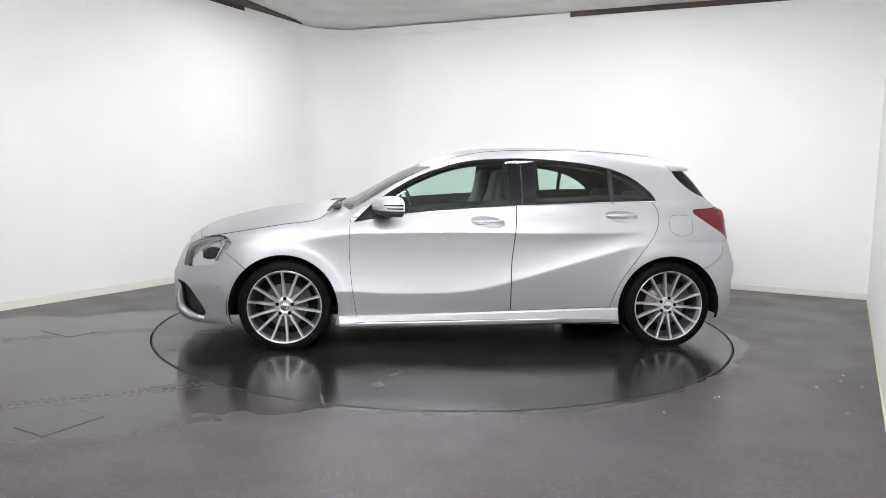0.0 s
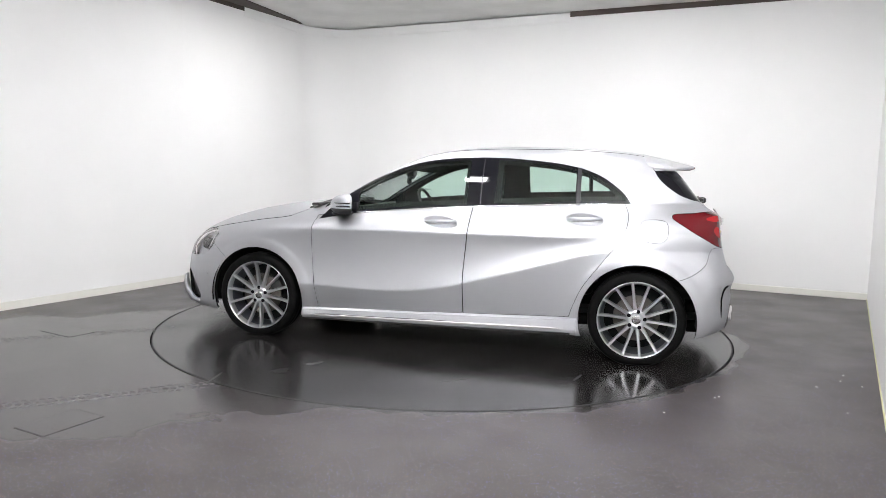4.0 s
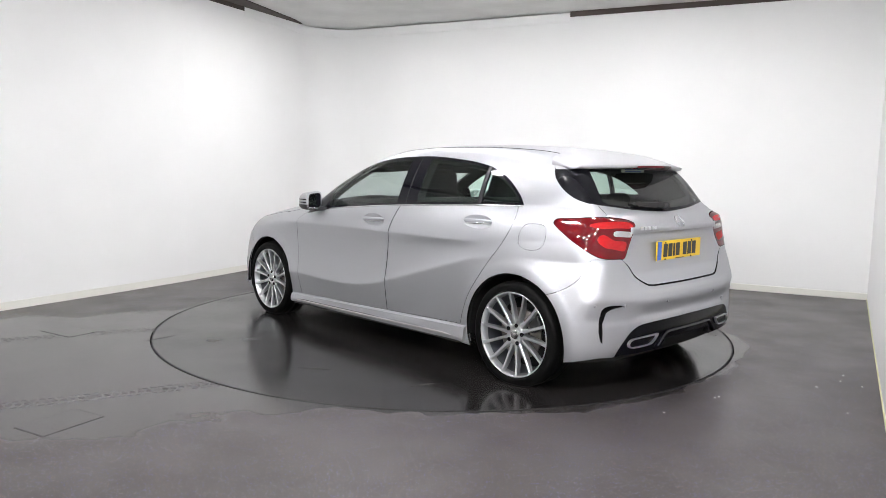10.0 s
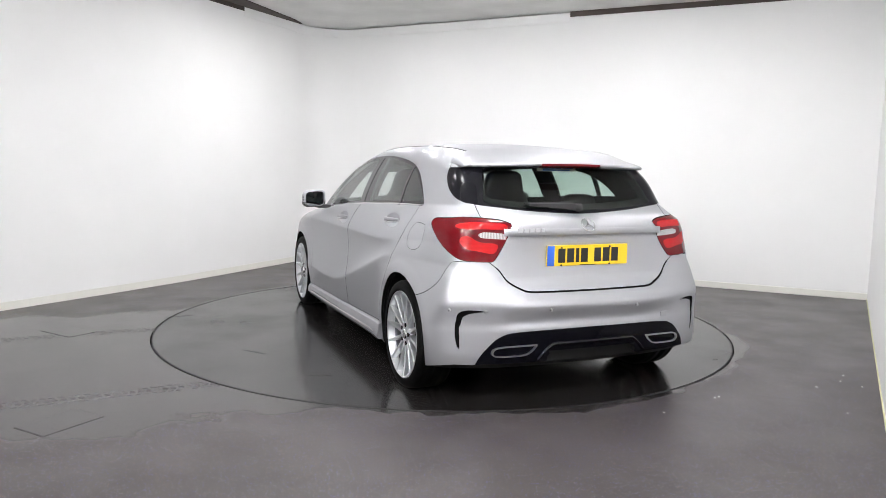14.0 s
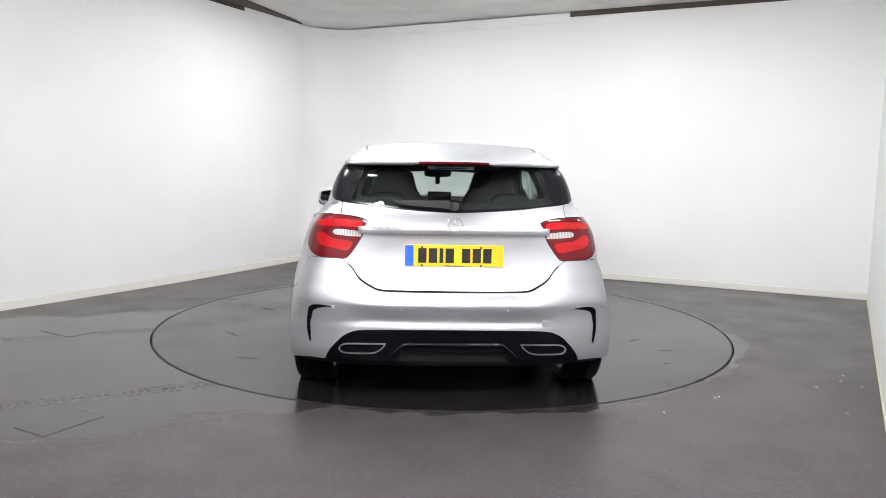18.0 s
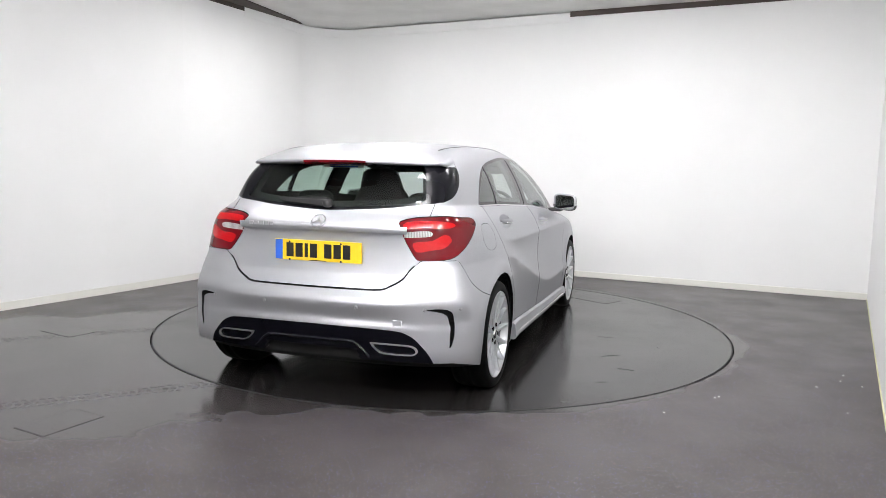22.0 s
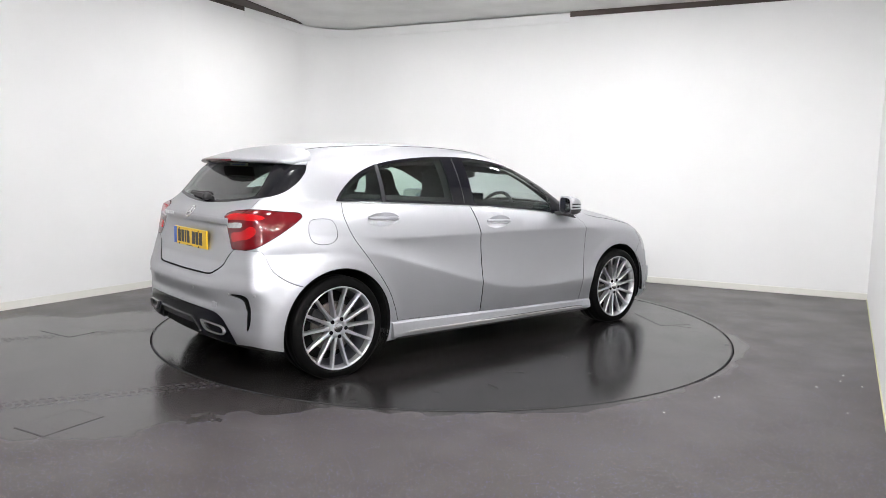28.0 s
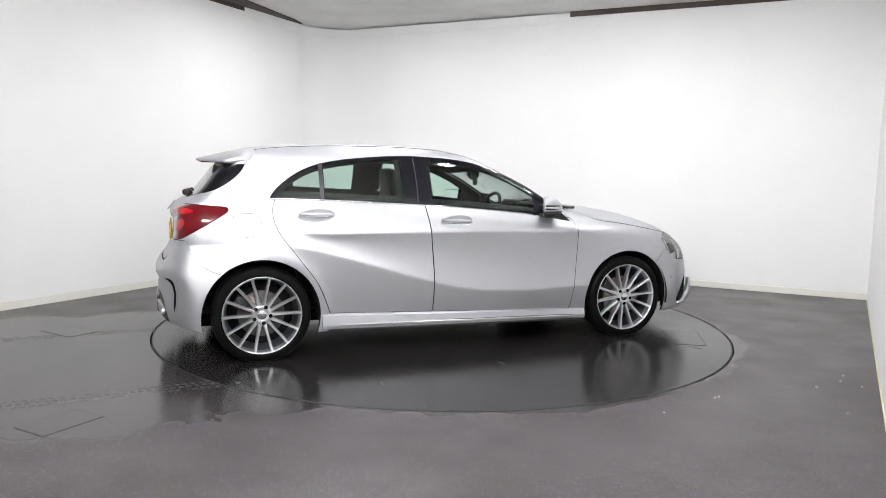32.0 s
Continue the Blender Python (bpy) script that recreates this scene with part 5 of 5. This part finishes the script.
def build_wheel(x, flip, parent, spin):
    """One wheel: its outer face looks to +y; on the right side it is turned about."""
    rim = [(0.251, 0.098), (0.250, 0.104), (0.2455, 0.105), (0.241, 0.098), (0.232, 0.06), (0.214, -0.02), (0.212, -0.06), (0.23, -0.09), (0.245, -0.098)]
    hub = part("wheel", lathe(rim[:5], 72), ALLOY, parent, "silver fourteen-spoke alloy wheel", True)
    part("barrel", lathe(rim[4:], 72), SPOKE_DARK, hub, "dark grey rim barrel", True)
    hub.matrix_basis = pose(x, -0.777 if flip else 0.777, HUB_Z, 0, 0, 180 if flip else 0)
    tyre = [(0.247, 0.098), (0.252, 0.103), (0.258, 0.1055), (0.262, 0.1075), (0.266, 0.1068), (0.285, 0.108), (0.300, 0.100), (0.308, 0.088), (0.3115, 0.074), (0.309, 0.050), (0.3115, 0.048), (0.3125, 0.012), (0.309, 0.010), (0.309, -0.010), (0.3125, -0.012), (0.3115, -0.048), (0.309, -0.05), (0.3115, -0.074), (0.302, -0.10), (0.262, -0.106), (0.244, -0.098)]
    b = lathe(tyre, 96)
    for v in b.verts:
        # the tread lies flat on the ground
        v.co.z = max(v.co.z, -HUB_Z + 0.0005)
    part("tyre", b, RUBBER, hub, "black low-profile tyre", True)
    rows = []
    for r, w, o, deep in ((0.055, 0.0118, 0.079, 0.030), (0.075, 0.0100, 0.082, 0.034), (0.12, 0.0080, 0.086, 0.036), (0.18, 0.0074, 0.092, 0.034), (0.215, 0.0076, 0.098, 0.028), (0.236, 0.0085, 0.102, 0.022), (0.245, 0.0125, 0.103, 0.016)):
        rows.append([(r, o - deep, -w * 1.35), (r, o - 0.003, -w), (r, o, -w + 0.002), (r, o, w - 0.002), (r, o - 0.003, w), (r, o - deep, w * 1.35)])
    for k in range(14):
        m = pose(0, 0, 0, 0, 360 * k / 14 + 17.3 + spin, 0)
        turned = [[tuple(m @ Vector(p)) for p in r] for r in rows]
        part("spoke", loft(turned), ALLOY, hub)
    part("hub_face", lathe([(0.001, 0.078), (0.032, 0.079), (0.036, 0.083), (0.062, 0.080), (0.069, 0.070), (0.069, 0.03), (0.001, 0.03)], 40), ALLOY, hub, smooth=True)
    part("centre_cap", lathe([(0.001, 0.090), (0.020, 0.0895), (0.026, 0.088), (0.029, 0.086), (0.031, 0.075)], 32), CHROME, hub, "round centre cap", True)
    for k in range(5):
        a = math.radians(72 * k + 90 - spin)
        cx, cz = 0.054 * math.cos(a), 0.054 * math.sin(a)
        b = bmesh.new()
        bmesh.ops.create_cone(b, cap_ends=True, segments=14, radius1=0.0125, radius2=0.0125, depth=0.012, matrix=pose(cx, 0.0785, cz, 90, 0, 0))
        part("bolt", b, BLACK_PANEL, hub, "dark wheel bolt in its hole")
    part("brake_disc", lathe([(0.07, 0.036), (0.072, 0.030), (0.148, 0.030), (0.150, 0.012), (0.07, 0.012)], 48), STEEL, hub, "steel brake disc", True)
    part("brake_hub", lathe([(0.001, 0.05), (0.068, 0.05), (0.072, 0.03), (0.072, 0.0)], 32), BLACK_MATT, hub, smooth=True)
    part("barrel_back", lathe([(0.148, 0.005), (0.213, -0.05)], 48), LINING, hub, "dark back of the rim")
    c = part("brake_caliper", box(-0.04, 0.04, 0.0, 0.06, 0.10, 0.19, 0.012), BLACK_MATT, hub, "dark brake caliper")
    c.matrix_basis = pose(0, 0, 0, 0, 60 if flip else -60, 0)
    return hub


for axle, flip, spin in ((1.352, False, 0), (1.352, True, 40), (-AXLE, False, 132), (-AXLE, True, 190)):
    build_wheel(axle, flip, car, spin)


# ---- floor hatches, marks and litter ----
def build_hatch(w, d, m, parent=None):
    """A flush cover: a plate in a thin dark frame."""
    root = new("floor_hatch") if parent is None else parent
    b = bmesh.new()
    t = 0.004
    for bx in ((-w / 2 - t, w / 2 + t, -d / 2 - t, -d / 2), (-w / 2 - t, w / 2 + t, d / 2, d / 2 + t), (-w / 2 - t, -w / 2, -d / 2, d / 2), (w / 2, w / 2 + t, -d / 2, d / 2)):
        box(*bx, -0.01, 0.0012, bm=b)
    f = part("hatch_frame", b, BLACK_MATT, root, "thin black frame")
    p = part("hatch_plate", box(-w / 2, w / 2, -d / 2, d / 2, -0.01, 0.002, 0.001), DISC if parent else FLOOR, root, "dark vinyl-covered cover plate")
    if parent is None:
        root.matrix_basis = m
        tagged(root, "rectangular floor hatch with a dark vinyl cover", "hatch", "floor hatches")
    else:
        f.matrix_basis = p.matrix_basis = m
    return root


build_hatch(0.36, 0.215, pose(-2.77, -0.588, 0, 0, 0, -31))
build_hatch(0.217, 0.31, pose(-1.839, -2.473, 0, 0, 0, -28))
build_hatch(0.26, 0.48, pose(-1.68, 0.86, 0, 0, 0, -25), turntable)


def smear(name, x0, y0, x1, y1, w, mat, parent=None, label="", z=0.0006):
    """A thin rubbed mark on the floor, tapered at its ends."""
    b = bmesh.new()
    d = Vector((x1 - x0, y1 - y0, 0))
    side = Vector((-d.y, d.x, 0)).normalized() * w / 2
    rows = []
    for i in range(9):
        u = i / 8
        k = math.sin(math.pi * (0.08 + 0.84 * u)) * random.uniform(0.6, 1.1)
        c = Vector((x0, y0, z)) + d * u
        rows.append((b.verts.new(c + side * k), b.verts.new(c - side * k)))
    for p, q in zip(rows, rows[1:]):
        b.faces.new((p[0], p[1], q[1], q[0]))
    bmesh.ops.recalc_face_normals(b, faces=b.faces)
    for f in b.faces:
        if f.normal.z < 0:
            f.normal_flip()
    return part(name, b, mat, parent, label)


SCUFF = material("rubber_scuff", (0.008, 0.008, 0.008), 0.45)
LITTER = material("pale_litter", (0.7, 0.7, 0.66), 0.6)
for x0, y0, x1, y1, w in ((-1.56, 1.12, -1.62, 1.21, 0.02), (-0.075, 1.263, -0.088, 1.397, 0.02), (0.50, 1.42, 0.40, 1.53, 0.02), (0.75, 1.574, 0.755, 1.685, 0.022),
                          (1.12, 1.52, 1.08, 1.59, 0.016), (0.06, 1.72, 0.08, 1.74, 0.02), (1.32, -1.245, 1.343, -1.09, 0.022), (-0.61, -2.18, -0.67, -1.95, 0.02), (0.6, -1.6, 0.75, -1.45, 0.02)):
    smear("scuff_mark", x0, y0, x1, y1, w, SCUFF, turntable, "dark rubber scuff")
for x0, y0, x1, y1, w in ((2.687, 0.014, 2.842, 0.048, 0.012), (1.54, -1.764, 2.21, -2.027, 0.004)):
    tagged(smear("floor_scuff", x0, y0, x1, y1, w, SCUFF), "thin dark scratch on the vinyl floor", "mark", kind="structure")
for x, y, s in ((2.219, -1.68, 0.008), (1.166, -2.183, 0.007), (1.529, -1.92, 0.008), (2.149, -2.14, 0.006), (2.43, -1.55, 0.007), (2.52, -1.42, 0.006), (2.5, -1.66, 0.006), (1.56, -1.90, 0.008)):
    b = bmesh.new()
    bmesh.ops.create_icosphere(b, subdivisions=1, radius=s)
    for v in b.verts:
        v.co = Vector((v.co.x * random.uniform(0.6, 1.4), v.co.y * random.uniform(0.5, 1.2), v.co.z * 0.4 + s * 0.38))
    o = part("litter", b, LITTER)
    o.matrix_basis = pose(x, y, 0, 0, 0, random.uniform(0, 180))
    tagged(o, "small pale crumb of litter on the floor", "litter", "litter on the floor")

# ---- wall scuffs and joints ----
GREY_MARK = material("wall_mark", (0.62, 0.62, 0.60), 0.6)
JOINT = material("wall_joint", (0.70, 0.70, 0.69), 0.6)


def wall_mark(name, x0, x1, z0, z1, mat, label):
    o = part(name, box(x0, x1, -0.0012, 0.001, z0, z1), mat)
    o.matrix_basis = ROOM
    tagged(o, label, "mark", kind="structure")


def local_x(x, y):
    return (Vector((x, y, 0)) - ROOM.translation).dot(ROOM.to_3x3() @ Vector((1, 0, 0)))


wall_mark("wall_joint", local_x(0.487, 3.2) - 0.002, local_x(0.487, 3.2) + 0.002, 1.88, 2.14, JOINT, "faint upright joint in the wall")
wall_mark("wall_joint", local_x(2.58, 2.22) - 0.003, local_x(2.58, 2.22) + 0.003, 0.07, 0.22, GREY_MARK, "faint upright joint in the wall")
for k in range(9):
    x = local_x(2.58, 2.22) - random.uniform(0.0, 0.55)
    z = random.choice((0.14, 0.16, 0.2, 0.42))
    wall_mark("wall_scuff", x, x + random.uniform(0.01, 0.06), z, z + random.uniform(0.004, 0.012), GREY_MARK, "small grey scuff on the white wall")


# ---- the turning: car and turntable go round together ----
OFFSET = (-0.1774, 0.0290)


def heading(t):
    return 186.253 - 5.1951 * t - 0.3723 * t * (32 - t) / 256


def motions():
    times = [i * 2.0 for i in range(17)]
    walk(turntable, [(t, pose(0, 0, 0, 0, 0, heading(t) - heading(0.0))) for t in times])
    walk(car, [(t, pose(0, 0, 0, 0, 0, heading(t)) @ pose(*OFFSET, 0)) for t in times])


motions()
